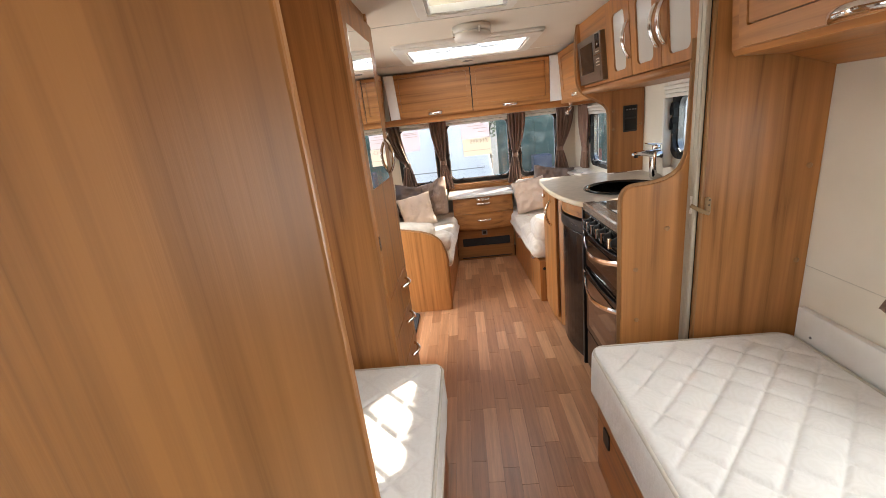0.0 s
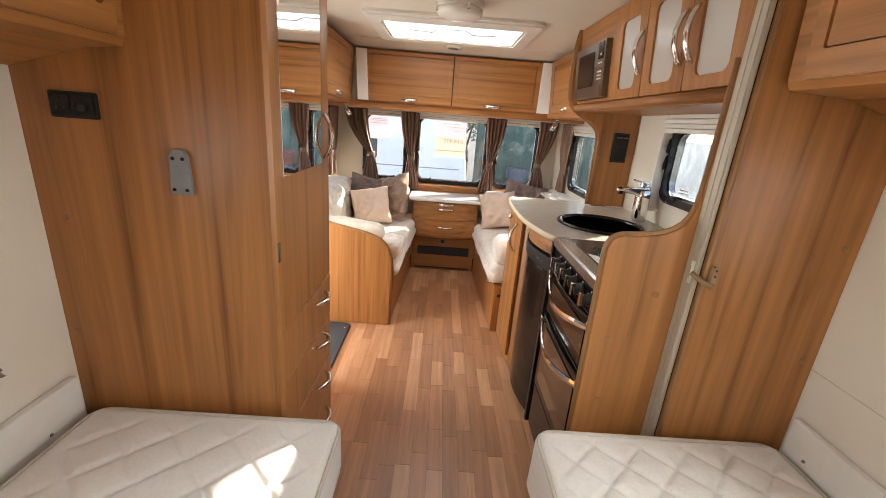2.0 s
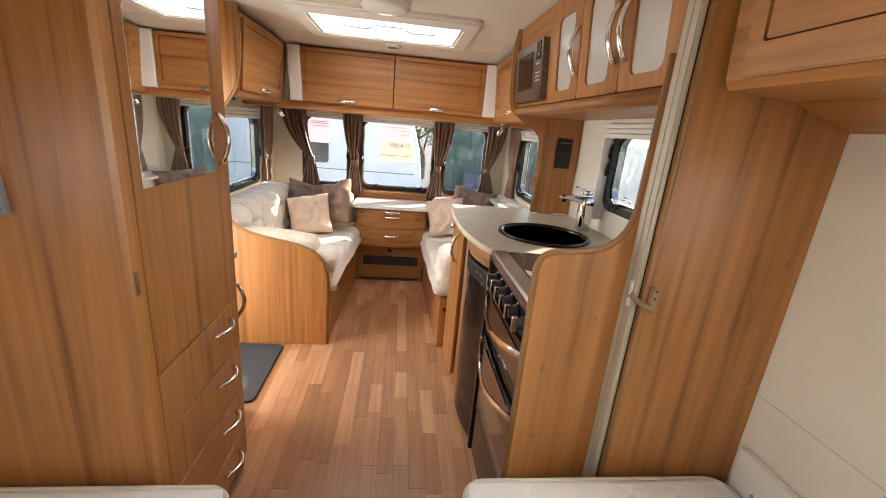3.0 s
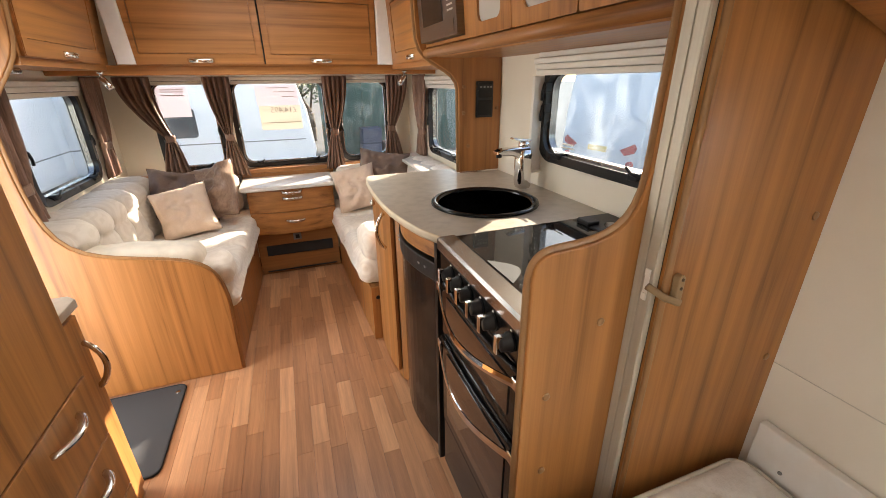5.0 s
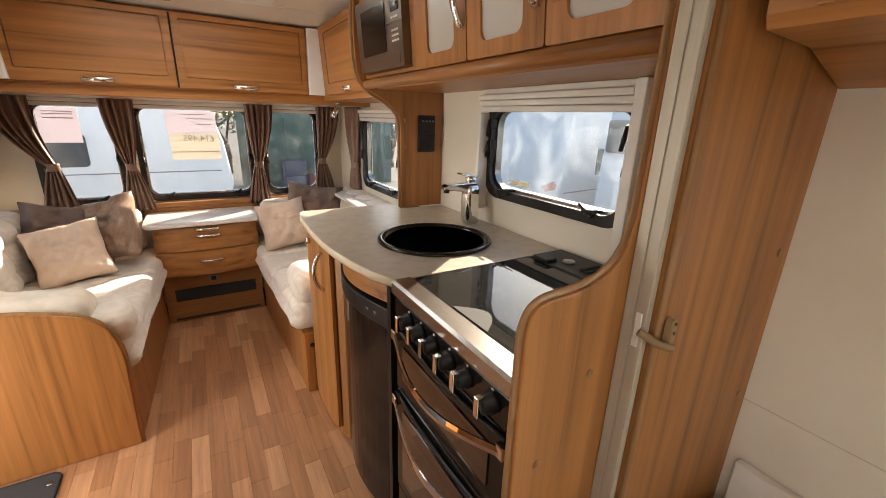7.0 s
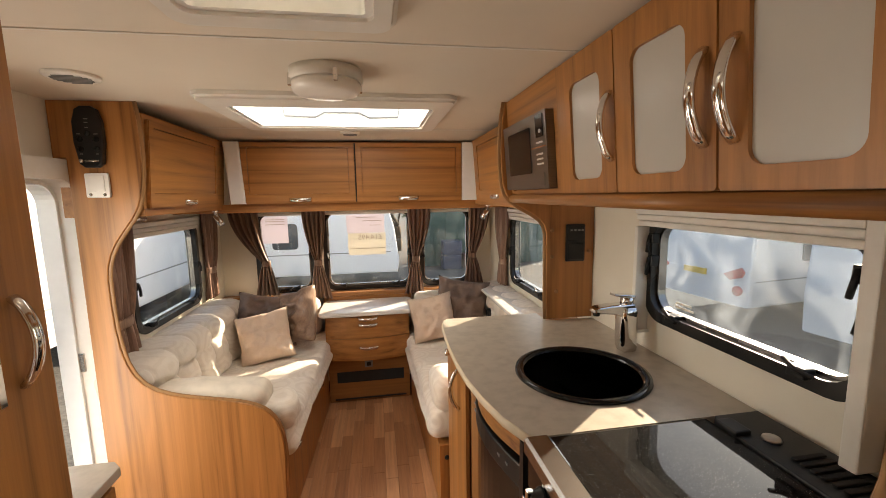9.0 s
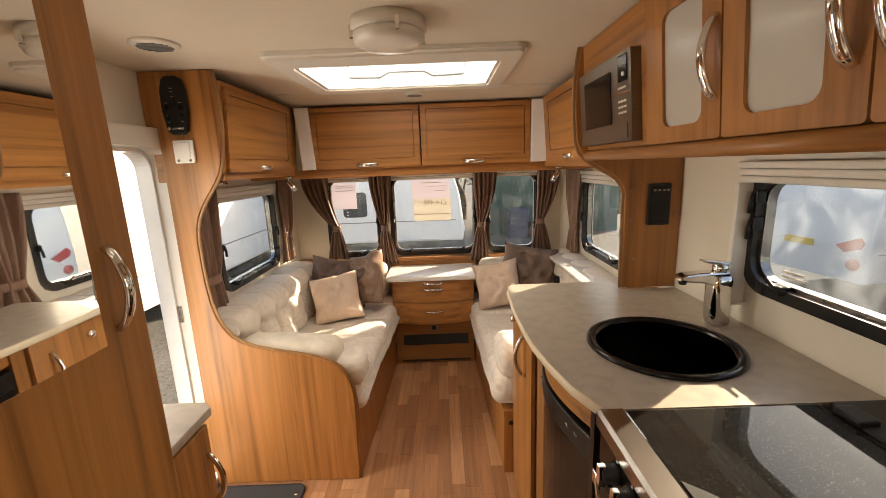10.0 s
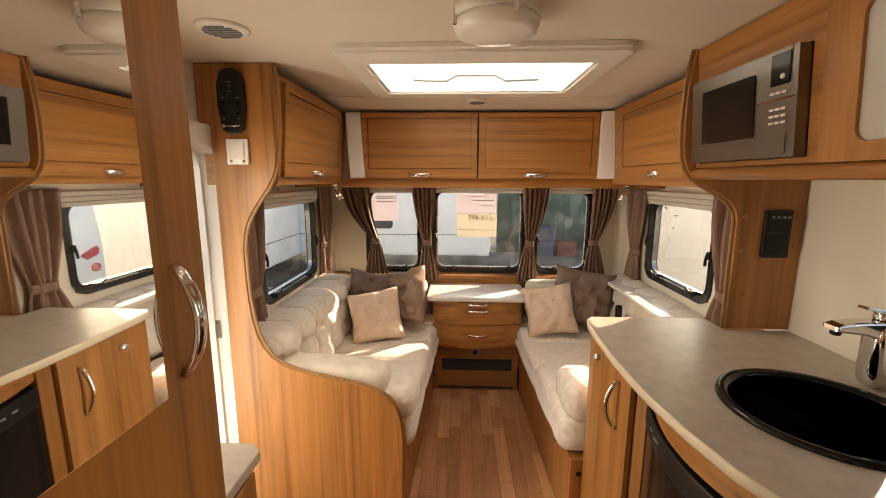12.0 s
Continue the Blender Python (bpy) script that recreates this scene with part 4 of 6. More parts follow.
# ---- kitchen ----
th = thing("worktop", (0.85, 2.55, 0.955), "beige stone-effect laminate worktop with curved pale edge", "worktop", kind="structure")
front = [(0.572, 2.133), (0.530, 2.235), (0.505, 2.35), (0.488, 2.48), (0.482, 2.60), (0.482, 2.75), (0.490, 2.92), (0.498, 3.02), (0.510, 3.075), (0.535, 3.10)]
SINK = (0.858, 2.44, 0.195)


def holed_top(z0, z1):
    """The worktop slab with a round cut-out for the bowl."""
    bm = B()
    n = 48
    outline = front + [(0.972, 3.10), (0.972, 2.978), (XR - 0.003, 2.978), (XR - 0.003, 2.133)]
    cx, cy, r = SINK

    def reach(a):
        d = Vector((math.cos(a), math.sin(a)))
        best = 9.0
        for (px, py), (qx, qy) in zip(outline, outline[1:] + outline[:1]):
            ex, ey = qx - px, qy - py
            den = d.x * ey - d.y * ex
            if abs(den) > 1e-9:
                t = ((px - cx) * ey - (py - cy) * ex) / den
                u = ((px - cx) * d.y - (py - cy) * d.x) / den
                if t > 0 and -1e-6 <= u <= 1 + 1e-6:
                    best = min(best, t)
        return (cx + d.x * best, cy + d.y * best)
    angles = sorted({*[2 * math.pi * k / n for k in range(n)], *[math.atan2(y - cy, x - cx) % (2 * math.pi) for x, y in outline]})
    outer = [reach(a) for a in angles]
    inner = [(cx + r * math.cos(a), cy + r * math.sin(a)) for a in angles]
    return ring(bm, outer, inner, 2, z0, z1)


part("slab", holed_top(0.957, 0.985), WORKTOP, th)
bm = B()
sweep(bm, [(x - 0.001, y, 0.971) for x, y in front], 0.004, 0.0145, 8)
part("edging", bm, WORKEDGE, th, "pale cream edging strip")

th = thing("sink", (SINK[0], SINK[1], 0.985), "round black composite sink bowl set in the worktop", "sink")
bm = B()
R = SINK[2]
lathe(bm, [(R + 0.016, 0.0015), (R + 0.014, 0.009), (R + 0.004, 0.012), (R - 0.012, 0.008), (R - 0.018, -0.01), (R - 0.022, -0.10), (R - 0.06, -0.135), (0.03, -0.14), (0.03, -0.145), (R - 0.055, -0.142), (R - 0.012, -0.10), (R - 0.006, -0.01), (R + 0.0, 0.0015)], (SINK[0], SINK[1], 0.985), 48)
part("bowl", bm, GLOSSBLACK, th)
bm = B()
lathe(bm, [(0, 0.002), (0.012, 0.003), (0.024, 0.004), (0.031, 0.002), (0.031, -0.004), (0, -0.004)], (SINK[0] + 0.03, SINK[1] - 0.05, 0.852), 20)
part("waste", bm, CHROME, th, "chrome waste fitting")

th = thing("tap", (1.10, 2.575, 0.985), "chrome single-lever mixer tap with angular spout", "tap")
bm = B()
soft(bm, 1.070, 1.136, 2.545, 2.605, 0.986, 1.158, 0.018, (5, 5, 8), lambda q: Vector((q.x + 0.10 * max(0, 1.03 - q.z), q.y, q.z)))
part("body", bm, CHROME, th)
bm = B()
prism(bm, [(1.126, 1.146), (1.122, 1.168), (1.03, 1.166), (0.985, 1.161), (0.968, 1.154), (0.968, 1.142), (0.985, 1.138), (1.04, 1.132), (1.085, 1.118)], 1, 2.552, 2.598, 0.006)
part("spout", bm, CHROME, th)
bm = B()
lathe(bm, [(0, 0), (0.023, 0), (0.023, 0.012), (0.019, 0.022), (0, 0.024)], (1.102, 2.575, 1.168), 24)
prism(bm, [(1.128, 1.186), (1.128, 1.196), (1.045, 1.206), (1.040, 1.200), (1.075, 1.190)], 1, 2.560, 2.590, 0.003)
part("lever", bm, CHROME, th)
bm = B()
lathe(bm, [(0.010, -0.012), (0.012, -0.010), (0.012, 0.0), (0, 0.0)], (0.985, 2.575, 1.139), 16)
part("aerator", bm, BLACK, th)

# cooker
th = thing("cooker", (0.82, 1.87, 0), "black gas cooker with glass lid, twin ovens and six knobs", "cooker")
bm = B()
box(bm, 0.585, 1.19, 1.634, 2.148, 0.04, 0.945)
part("carcass", bm, BLACK, th)
bm = B()
prism(bm, [(0.548, 0.955), (0.548, 0.985), (0.556, 0.991), (0.605, 0.991), (0.605, 0.949), (0.56, 0.945)], 1, 1.632, 2.150, 0.0015)
part("steel_trim", bm, STEEL, th, "brushed steel front trim")
bm = B()
box(bm, 0.607, 1.035, 1.634, 2.146, 0.962, 0.988, 0.004)
lid = part("hob_lid", bm, HOBGLASS, th, "speckled black glass lid")
# dark plate on the lid, standing for the shade in the finger cut-out
bm = B()
pts = [(0.610 + 0.004 + 0.055 * math.sin(math.pi * i / 14), 1.80 + 0.14 * i / 14) for i in range(15)]
prism(bm, pts, 2, 0.9885, 0.9900)
part("finger_recess_shade", bm, TYRE, lid)
bm = B()
prism(bm, [(1.037, 1.634), (1.187, 1.634), (1.187, 2.146), (1.06, 2.146), (1.037, 2.10)], 2, 0.95, 0.993, 0.004)
vent = part("vent_cover", bm, BLACK, th, "black slotted vent cover")
for k in range(16):
    bm = B()
    y = 1.66 + 0.020 * k
    box(bm, 1.075, 1.155, y - 0.006, y + 0.006, 0.9935, 0.9985, 0.002)
    part("slat", bm, TYRE, vent)
for y in (2.085, 1.675):
    bm = B()
    box(bm, 1.03, 1.075, y - 0.03, y + 0.03, 0.989, 1.004, 0.004)
    part("lid_hinge", bm, BLACK, th)
bm = B()
lathe(bm, [(0.02, 0), (0.018, 0.006), (0, 0.007)], (1.10, 2.03, 0.9935), 18)
part("cap", bm, STEEL, th)
bm = B()
box(bm, 0.557, 0.588, 1.636, 2.146, 0.868, 0.944, 0.004)
fascia = part("control_fascia", bm, GLOSSBLACK, th)
for k, y in enumerate((1.70, 1.785, 1.855, 1.925, 1.99, 2.055)):
    bm = B()
    lathe(bm, [(0.023, 0.0), (0.023, -0.006), (0.019, -0.010), (0.018, -0.026), (0.015, -0.029), (0, -0.029)], (0.5568, y, 0.908), 20, 0)
    kn = part("knob", bm, BLACK, th)
    bm = B()
    box(bm, 0.518, 0.534, y - 0.007, y + 0.007, 0.886, 0.930, 0.002)
    part("grip", bm, CHROME, kn, "chrome grip")
    bm = B()
    box(bm, 0.5555, 0.557, y - 0.003, y + 0.003, 0.933, 0.937)
    part("mark", bm, WHITE, kn)


def oven_door(z0, z1, label):
    bm = B()
    box(bm, 0.560, 0.586, 1.638, 2.144, z0, z1, 0.004)
    d = part("oven_door", bm, GLOSSBLACK, th, label)
    bm = B()
    box(bm, 0.5565, 0.5598, 1.70, 2.10, z0 + 0.045, z1 - 0.055, 0.001)
    part("glass", bm, OVENGLASS, d)
    bm = B()
    pts = []
    for i in range(15):
        s = i / 14
        pts.append((0.545 - 0.040 * math.sin(math.pi * s), 1.648 + 0.482 * s, z1 - 0.026 - 0.040 * math.sin(math.pi * s)))
    rows = [[bm.verts.new((x + dx, y, z + dz)) for dx, dz in ((-0.002, -0.011), (-0.004, 0), (-0.002, 0.011), (0.002, 0.011), (0.002, -0.011))] for x, y, z in pts]
    for r0, r1 in zip(rows, rows[1:]):
        for q in range(5):
            bm.faces.new((r0[q], r0[(q + 1) % 5], r1[(q + 1) % 5], r1[q]))
    bm.faces.new(rows[0])
    bm.faces.new(rows[-1][::-1])
    bmesh.ops.recalc_face_normals(bm, faces=bm.faces[:])
    box(bm, 0.540, 0.562, 1.640, 1.662, z1 - 0.042, z1 - 0.012, 0.003)
    box(bm, 0.540, 0.562, 2.115, 2.14, z1 - 0.042, z1 - 0.012, 0.003)
    part("handle", bm, CHROME, d, "curved polished metal handle")
    bm = B()
    ends = [(0.553, 1.648 + 0.482 * i / 14, z1 - 0.002 - 0.022 * math.sin(math.pi * i / 14)) for i in range(15)]
    sweep(bm, ends, 0.007, 0.006, 6)
    part("lip", bm, GLOSSBLACK, d)


oven_door(0.655, 0.862, "upper grill door")
oven_door(0.285, 0.648, "lower oven door")
bm = B()
box(bm, 0.563, 0.586, 1.638, 2.144, 0.06, 0.278, 0.004)
part("storage_flap", bm, GLOSSBLACK, th)
bm = B()
box(bm, 0.557, 0.5625, 1.86, 1.94, 0.085, 0.10, 0.002)
part("badge", bm, STEEL, th)

th.location.y -= 0.021

# fridge with bowed door
th = thing("fridge", (0.85, 2.42, 0), "black undercounter fridge with bowed gloss door", "fridge")
bm = B()
box(bm, 0.592, 1.15, 2.19, 2.66, 0.03, 0.865)
part("carcass", bm, BLACK, th)


def bowed(x_end, depth, y0, y1, back, n=12):
    return [(x_end - depth * math.sin(math.pi * i / n), y0 + (y1 - y0) * i / n) for i in range(n + 1)] + [(back, y1), (back, y0)]


bm = B()
prism(bm, bowed(0.572, 0.045, 2.178, 2.665, 0.591), 2, 0.05, 0.80, 0.003)
fd = part("door", bm, GLOSSBLACK, th)
bm = B()
prism(bm, bowed(0.565, 0.047, 2.178, 2.665, 0.591), 2, 0.806, 0.872, 0.004)
strip = part("control_strip", bm, BLACK, th)
for yy, wy in ((2.25, 0.02), (2.29, 0.02), (2.52, 0.035), (2.57, 0.02)):
    bm = B()
    xx = 0.565 - 0.047 * math.sin(math.pi * (yy - 2.178) / 0.487) - 0.0015
    box(bm, xx, xx + 0.004, yy - wy / 2, yy + wy / 2, 0.838, 0.844)
    part("legend", bm, GREY, strip)
bm = B()
prism(bm, bowed(0.566, 0.038, 2.32, 2.50, 0.58), 2, 0.80, 0.8065)
part("grip", bm, TYRE, th)
bm = B()
box(bm, 0.555, 0.600, 2.152, 2.176, 0.04, 0.955)
single("trim", bm, BLACK, "black filler strip between cooker and fridge", "trim", kind="structure")
bm = B()
prism(bm, bowed(0.588, 0.066, 2.16, 2.69, 0.62), 2, 0.885, 0.955)
single("fascia", bm, WOOD_Y, "wood fascia under the worktop above the fridge", "fascia", kind="structure")

# curved cupboard at the worktop's end
th = thing("cupboard", (0.72, 2.9, 0), "curved wood kitchen cupboard with upright chrome handle", "cupboard")
bm = B()
prism(bm, [(0.572, 2.674), (0.553, 2.70), (0.532, 2.85), (0.535, 3.0), (0.548, 3.085), (1.18, 3.085), (1.18, 2.674)], 2, 0.002, 0.955)
part("body", bm, WOOD_V, th)
bm = B()
prism(bm, [(0.546, 2.704), (0.531, 2.704), (0.516, 2.80), (0.511, 2.90), (0.515, 3.0), (0.528, 3.08), (0.543, 3.08), (0.530, 3.0), (0.527, 2.90), (0.531, 2.80)], 2, 0.06, 0.945)
cd = part("door", bm, WOOD_V, th)
bm = B()
bow(bm, (0.518, 2.765, 0.885), (0.518, 2.765, 0.715), (-1, 0, 0), 0.035, 0.006, 0.009)
part("handle", bm, CHROME, cd, "chrome bow handle")
bm = B()
lathe(bm, [(0, -0.02), (0.014, -0.02), (0.016, -0.01), (0.010, 0.0)], (0.512, 2.93, 0.89), 16, 0)
part("lock_button", bm, CHROME, cd, "round chrome lock button")

# overhead kitchen lockers
KX = 0.803
th = thing("kitchen_locker", (1.0, 2.3, 1.5), "wood overhead kitchen locker row with frosted glass doors", "locker")
bm = B()
prism(bm, [(KX + 0.02, 1.56), (KX - 0.012, 1.949), (XR - 0.002, 1.949), (XR - 0.002, 1.53), (KX + 0.06, 1.527)], 1, 1.609, 2.978)
part("body", bm, WOOD_Y, th)
bm = B()
sweep(bm, [(KX + 0.010, 1.611, 1.544), (KX + 0.010, 2.977, 1.544)], 0.022, 0.019, 10)
part("light_rail", bm, WOOD_Y, th)


def lean(z):
    return KX + 0.018 - 0.03 * (z - 1.57) / 0.38


def leaning_slab(bm, outline, w0, w1):
    """A plate in the locker's leaning face: outline in (y, z)."""
    a = [bm.verts.new((lean(z) - w0, y, z)) for y, z in outline]
    c = [bm.verts.new((lean(z) - w1, y, z)) for y, z in outline]
    n = len(outline)
    fs = [bm.faces.new(a), bm.faces.new(c[::-1])] + [bm.faces.new((a[i], c[i], c[(i + 1) % n], a[(i + 1) % n])) for i in range(n)]
    bmesh.ops.recalc_face_normals(bm, faces=fs)
    return bm


def leaning_ring(bm, outer, inner, w0, w1):
    loops = [[bm.verts.new((lean(z) - w, y, z)) for y, z in pts] for pts, w in ((outer, w0), (outer, w1), (inner, w1), (inner, w0))]
    n, fs = len(outer), []
    for k in range(4):
        a, b = loops[k], loops[(k + 1) % 4]
        fs += [bm.faces.new((a[i], a[(i + 1) % n], b[(i + 1) % n], b[i])) for i in range(n)]
    bmesh.ops.recalc_face_normals(bm, faces=fs)
    return bm


for d0, d1, g0, g1, hy in ((2.189, 2.49, 2.250, 2.408, 2.206), (1.894, 2.184, 1.963, 2.125, 1.920), (1.611, 1.889, 1.676, 1.834, 1.858)):
    bm = B()
    leaning_ring(bm, rounded(d0, d1, 1.564, 1.938, 0.008), rounded(g0, g1, 1.602, 1.868, 0.028), 0.001, 0.020)
    dd = part("door", bm, WOOD_V, th)
    bm = B()
    leaning_slab(bm, rounded(g0 - 0.004, g1 + 0.004, 1.598, 1.872, 0.03), 0.002, 0.012)
    part("glass", bm, FROST, dd, "frosted grey glass")
    bm = B()
    bow(bm, (lean(1.64) - 0.02, hy, 1.642), (lean(1.8) - 0.02, hy, 1.803), (-1, 0, 0), 0.030, 0.012, 0.007)
    part("handle", bm, CHROME, dd, "chrome bow handle")
bm = B()
leaning_ring(bm, rounded(2.494, 2.976, 1.566, 1.944, 0.004), rounded(2.527, 2.958, 1.578, 1.834, 0.004), 0.001, 0.014)
part("surround", bm, WOOD_Y, th)

th = thing("microwave", (0.85, 2.78, 1.60), "built-in stainless steel microwave oven with dark door", "microwave")
bm = B()
leaning_slab(bm, rounded(2.530, 2.955, 1.581, 1.831, 0.004), 0.002, 0.042)
part("body", bm, OVENSTEEL, th)
bm = B()
leaning_slab(bm, rounded(2.665, 2.895, 1.636, 1.793, 0.003), 0.0425, 0.045)
part("door_glass", bm, GLOSSBLACK, th, "dark door glass")
bm = B()
leaning_slab(bm, rounded(2.552, 2.610, 1.750, 1.822, 0.002), 0.0425, 0.045)
part("display", bm, GLOSSBLACK, th)
for k in range(4):
    for c in range(3):
        bm = B()
        y, z = 2.560 + 0.019 * c, 1.733 - (0.0 if k == 0 else 0.022 + 0.016 * k)
        leaning_slab(bm, rounded(y, y + 0.014, z - 0.003, z + 0.003, 0.001), 0.0425, 0.0445)
        part("button", bm, WHITE, th)
bm = B()
leaning_slab(bm, rounded(2.556, 2.610, 1.590, 1.635, 0.003), 0.0425, 0.0445)
part("release_button", bm, OVENSTEEL, th)
bm = B()
leaning_slab(bm, rounded(2.533, 2.655, 1.716, 1.720, 0.001), 0.0425, 0.0445)
part("groove", bm, CHROME, th)
bm = B()
lathe(bm, [(0, -0.004), (0.006, -0.004), (0.006, 0)], (lean(1.78) - 0.0452, 2.568, 1.768), 14, 0)
part("lamp", bm, BRIGHT, th)

# socket on the partition
th = thing("wall_socket", (1.10, 2.98, 1.34), "black upright switch and socket plate on wood partition", "socket")
bm = B()
prism(bm, rounded(1.058, 1.148, 1.257, 1.425, 0.006), 1, 2.968, 2.9795, 0.002)
part("plate", bm, BLACK, th)
for z0, z1 in ((1.35, 1.415), (1.268, 1.338)):
    bm = B()
    prism(bm, rounded(1.066, 1.140, z0, z1, 0.004), 1, 2.965, 2.9678, 0.001)
    part("insert", bm, GLOSSBLACK, th)
for x in (1.075, 1.093, 1.112, 1.128):
    bm = B()
    box(bm, x, x + 0.01, 2.9635, 2.9648, 1.395, 1.403)
    part("legend", bm, GREY, th)

# ---- lounge lockers ----
def lounge_locker(face_pts, y0, y1, d0, d1, label, s):
    th = thing("lounge_locker", (face_pts[0][0], (y0 + y1) / 2, 1.5), label, "locker", "lounge lockers")
    bm = B()
    prism(bm, face_pts, 1, y0, y1)
    part("body", bm, WOOD_Y, th)
    x0, z0, x1, z1 = face_pts[1][0], face_pts[1][1] + 0.03, face_pts[2][0], face_pts[2][1] - 0.02

    def fx(z):
        return x0 + (x1 - x0) * (z - face_pts[1][1]) / (face_pts[2][1] - face_pts[1][1])
    bm = B()
    grooved(bm, lambda u, v, w: (fx(v) + s * w, u, v), d0, d1, z0, z1, (0.035, 0.06, 0.03))
    dd = part("door", bm, WOOD_Y, th)
    bm = B()
    ym = (d0 + d1) / 2
    bow(bm, (fx(1.555) + s * 0.012, ym - 0.055, 1.555), (fx(1.555) + s * 0.012, ym + 0.055, 1.555), (s, 0, -0.15), 0.028, 0.012, 0.007)
    part("handle", bm, CHROME, dd, "chrome bow handle")


lounge_locker([(XL + 0.002, 1.50), (-0.715, 1.50), (-0.685, 1.91), (XL + 0.002, 1.91)], 3.112, 4.0, 3.13, 3.86, "wood overhead locker above the sofa", 1)
lounge_locker([(XR - 0.002, 1.50), (0.885, 1.50), (0.855, 1.91), (XR - 0.002, 1.91)], 3.002, 4.0, 3.03, 3.80, "wood overhead locker above the sofa", -1)

th = thing("front_locker", (0.1, 4.2, 1.48), "wide wood front locker with two panelled doors", "locker", "lounge lockers")
bm = B()
box(bm, -0.66, 0.88, 3.945, YF - 0.002, 1.525, 1.905)
part("body", bm, WOOD_X, th)
bm = B()
box(bm, XL + 0.003, XR - 0.003, 3.965, 4.00, 1.475, 1.528, 0.006)
part("pelmet", bm, WOOD_X, th)
# dark strip laid in the door gap to give its shade
bm = B()
box(bm, 0.0955, 0.1045, 3.9425, 3.9445, 1.533, 1.897)
part("door_gap_shade", bm, TYRE, th, "dark strip as shade between the doors")
for x0, x1, xm in ((-0.575, 0.0955, -0.239), (0.1045, 0.783, 0.429)):
    bm = B()
    grooved(bm, lambda u, v, w: (u, 3.944 - w, v), x0, x1, 1.532, 1.898, (0.035, 0.052, 0.026), 0.019)
    dd = part("door", bm, WOOD_X, th)
    bm = B()
    bow(bm, (xm - 0.065, 3.925, 1.553), (xm + 0.065, 3.925, 1.553), (0, -1, -0.15), 0.030, 0.013, 0.007)
    part("handle", bm, CHROME, dd, "chrome bow handle")
for sx, xa, xb in ((-1, -0.668, -0.580), (1, 0.788, 0.872)):
    bm = B()
    pts = [(xa, 1.905), (xb, 1.905), (xb + (0.012 if sx > 0 else 0.02), 1.53), (xa + (0.0 if sx < 0 else -0.004) + (0.02 if sx < 0 else 0.0), 1.53)]
    prism(bm, pts, 1, 3.915, 3.944, 0.008)
    single("corner_post", bm, BRIGHT, "glossy white curved corner filler between lockers", "corner filler", "corner fillers")

for x, y, s in ((-0.74, 3.925, 1), (0.96, 3.93, -1)):
    th = thing("spotlight", (x, y, 1.475), "small chrome reading spotlight under the locker", "spotlight", "spotlights")
    bm = B()
    lathe(bm, [(0.016, 0.0), (0.016, -0.012), (0.006, -0.014), (0.006, -0.03), (0, -0.03)], (x, y, 1.498), 16)
    part("base", bm, CHROME, th)
    bm = B()
    sweep(bm, [(x, y, 1.462), (x + s * 0.022, y - 0.012, 1.435), (x + s * 0.04, y - 0.022, 1.408)], 0.017, 0.017, 14)
    part("head", bm, CHROME, th)
for x, y in ((-0.83, 3.22), (1.02, 3.12)):
    th = thing("strip_light", (x, y, 1.48), "small chrome strip light under the locker", "strip light", "strip lights")
    bm = B()
    sweep(bm, [(x - 0.02, y - 0.05, 1.485), (x + 0.03, y + 0.06, 1.485)], 0.012, 0.012, 12)
    part("tube", bm, CHROME, th)

# control panel and switch on the lounge partition
th = thing("control_panel", (-0.852, 3.09, 1.82), "black oval control panel with round buttons", "control panel")
bm = B()
prism(bm, [(-0.898 + 0.006, 1.72), (-0.875, 1.706), (-0.83, 1.706), (-0.812, 1.72), (-0.800, 1.80), (-0.801, 1.88), (-0.815, 1.925), (-0.835, 1.937), (-0.87, 1.937), (-0.889, 1.925), (-0.903, 1.88), (-0.904, 1.80)], 1, 3.066, 3.0895, 0.005)
part("body", bm, BLACK, th)
for x, z in ((-0.852, 1.835), (-0.88, 1.812), (-0.824, 1.812), (-0.88, 1.775), (-0.824, 1.775)):
    bm = B()
    lathe(bm, [(0.011, 0), (0.011, -0.003), (0.009, -0.005), (0, -0.004)], (x, 3.0658, z), 16, 1)
    part("button", bm, GLOSSBLACK, th)
for x, z, w in ((-0.852, 1.888, 0.014), (-0.852, 1.875, 0.012), (-0.852, 1.856, 0.010), (-0.882, 1.832, 0.014), (-0.824, 1.832, 0.014), (-0.88, 1.757, 0.010), (-0.824, 1.757, 0.010)):
    bm = B()
    box(bm, x - w / 2, x + w / 2, 3.0648, 3.0658, z - 0.0015, z + 0.0015)
    part("legend", bm, GREY, th)
bm = B()
box(bm, -0.872, -0.822, 3.0648, 3.0658, 1.727, 1.735)
lathe(bm, [(0, -0.001), (0.008, -0.001), (0.008, 0)], (-0.884, 3.0658, 1.731), 12, 1)
part("badge", bm, STEEL, th, "pale maker's mark")
th.location += Vector((-0.006, 0, -0.012))
th = thing("light_switch", (-0.855, 3.09, 1.63), "white square light switch plate", "switch")
bm = B()
prism(bm, rounded(-0.898, -0.815, 1.587, 1.682, 0.005), 1, 3.078, 3.0895, 0.002)
part("plate", bm, BRIGHT, th)
bm = B()
prism(bm, rounded(-0.885, -0.828, 1.612, 1.672, 0.003), 1, 3.073, 3.0778, 0.002)
part("rocker", bm, BRIGHT, th)
for x in (-0.882, -0.832):
    bm = B()
    lathe(bm, [(0.006, 0), (0.005, -0.003), (0, -0.003)], (x, 3.0778, 1.599), 12, 1)
    part("screw_cover", bm, STEEL, th)
th.location += Vector((0.003, 0, -0.009))

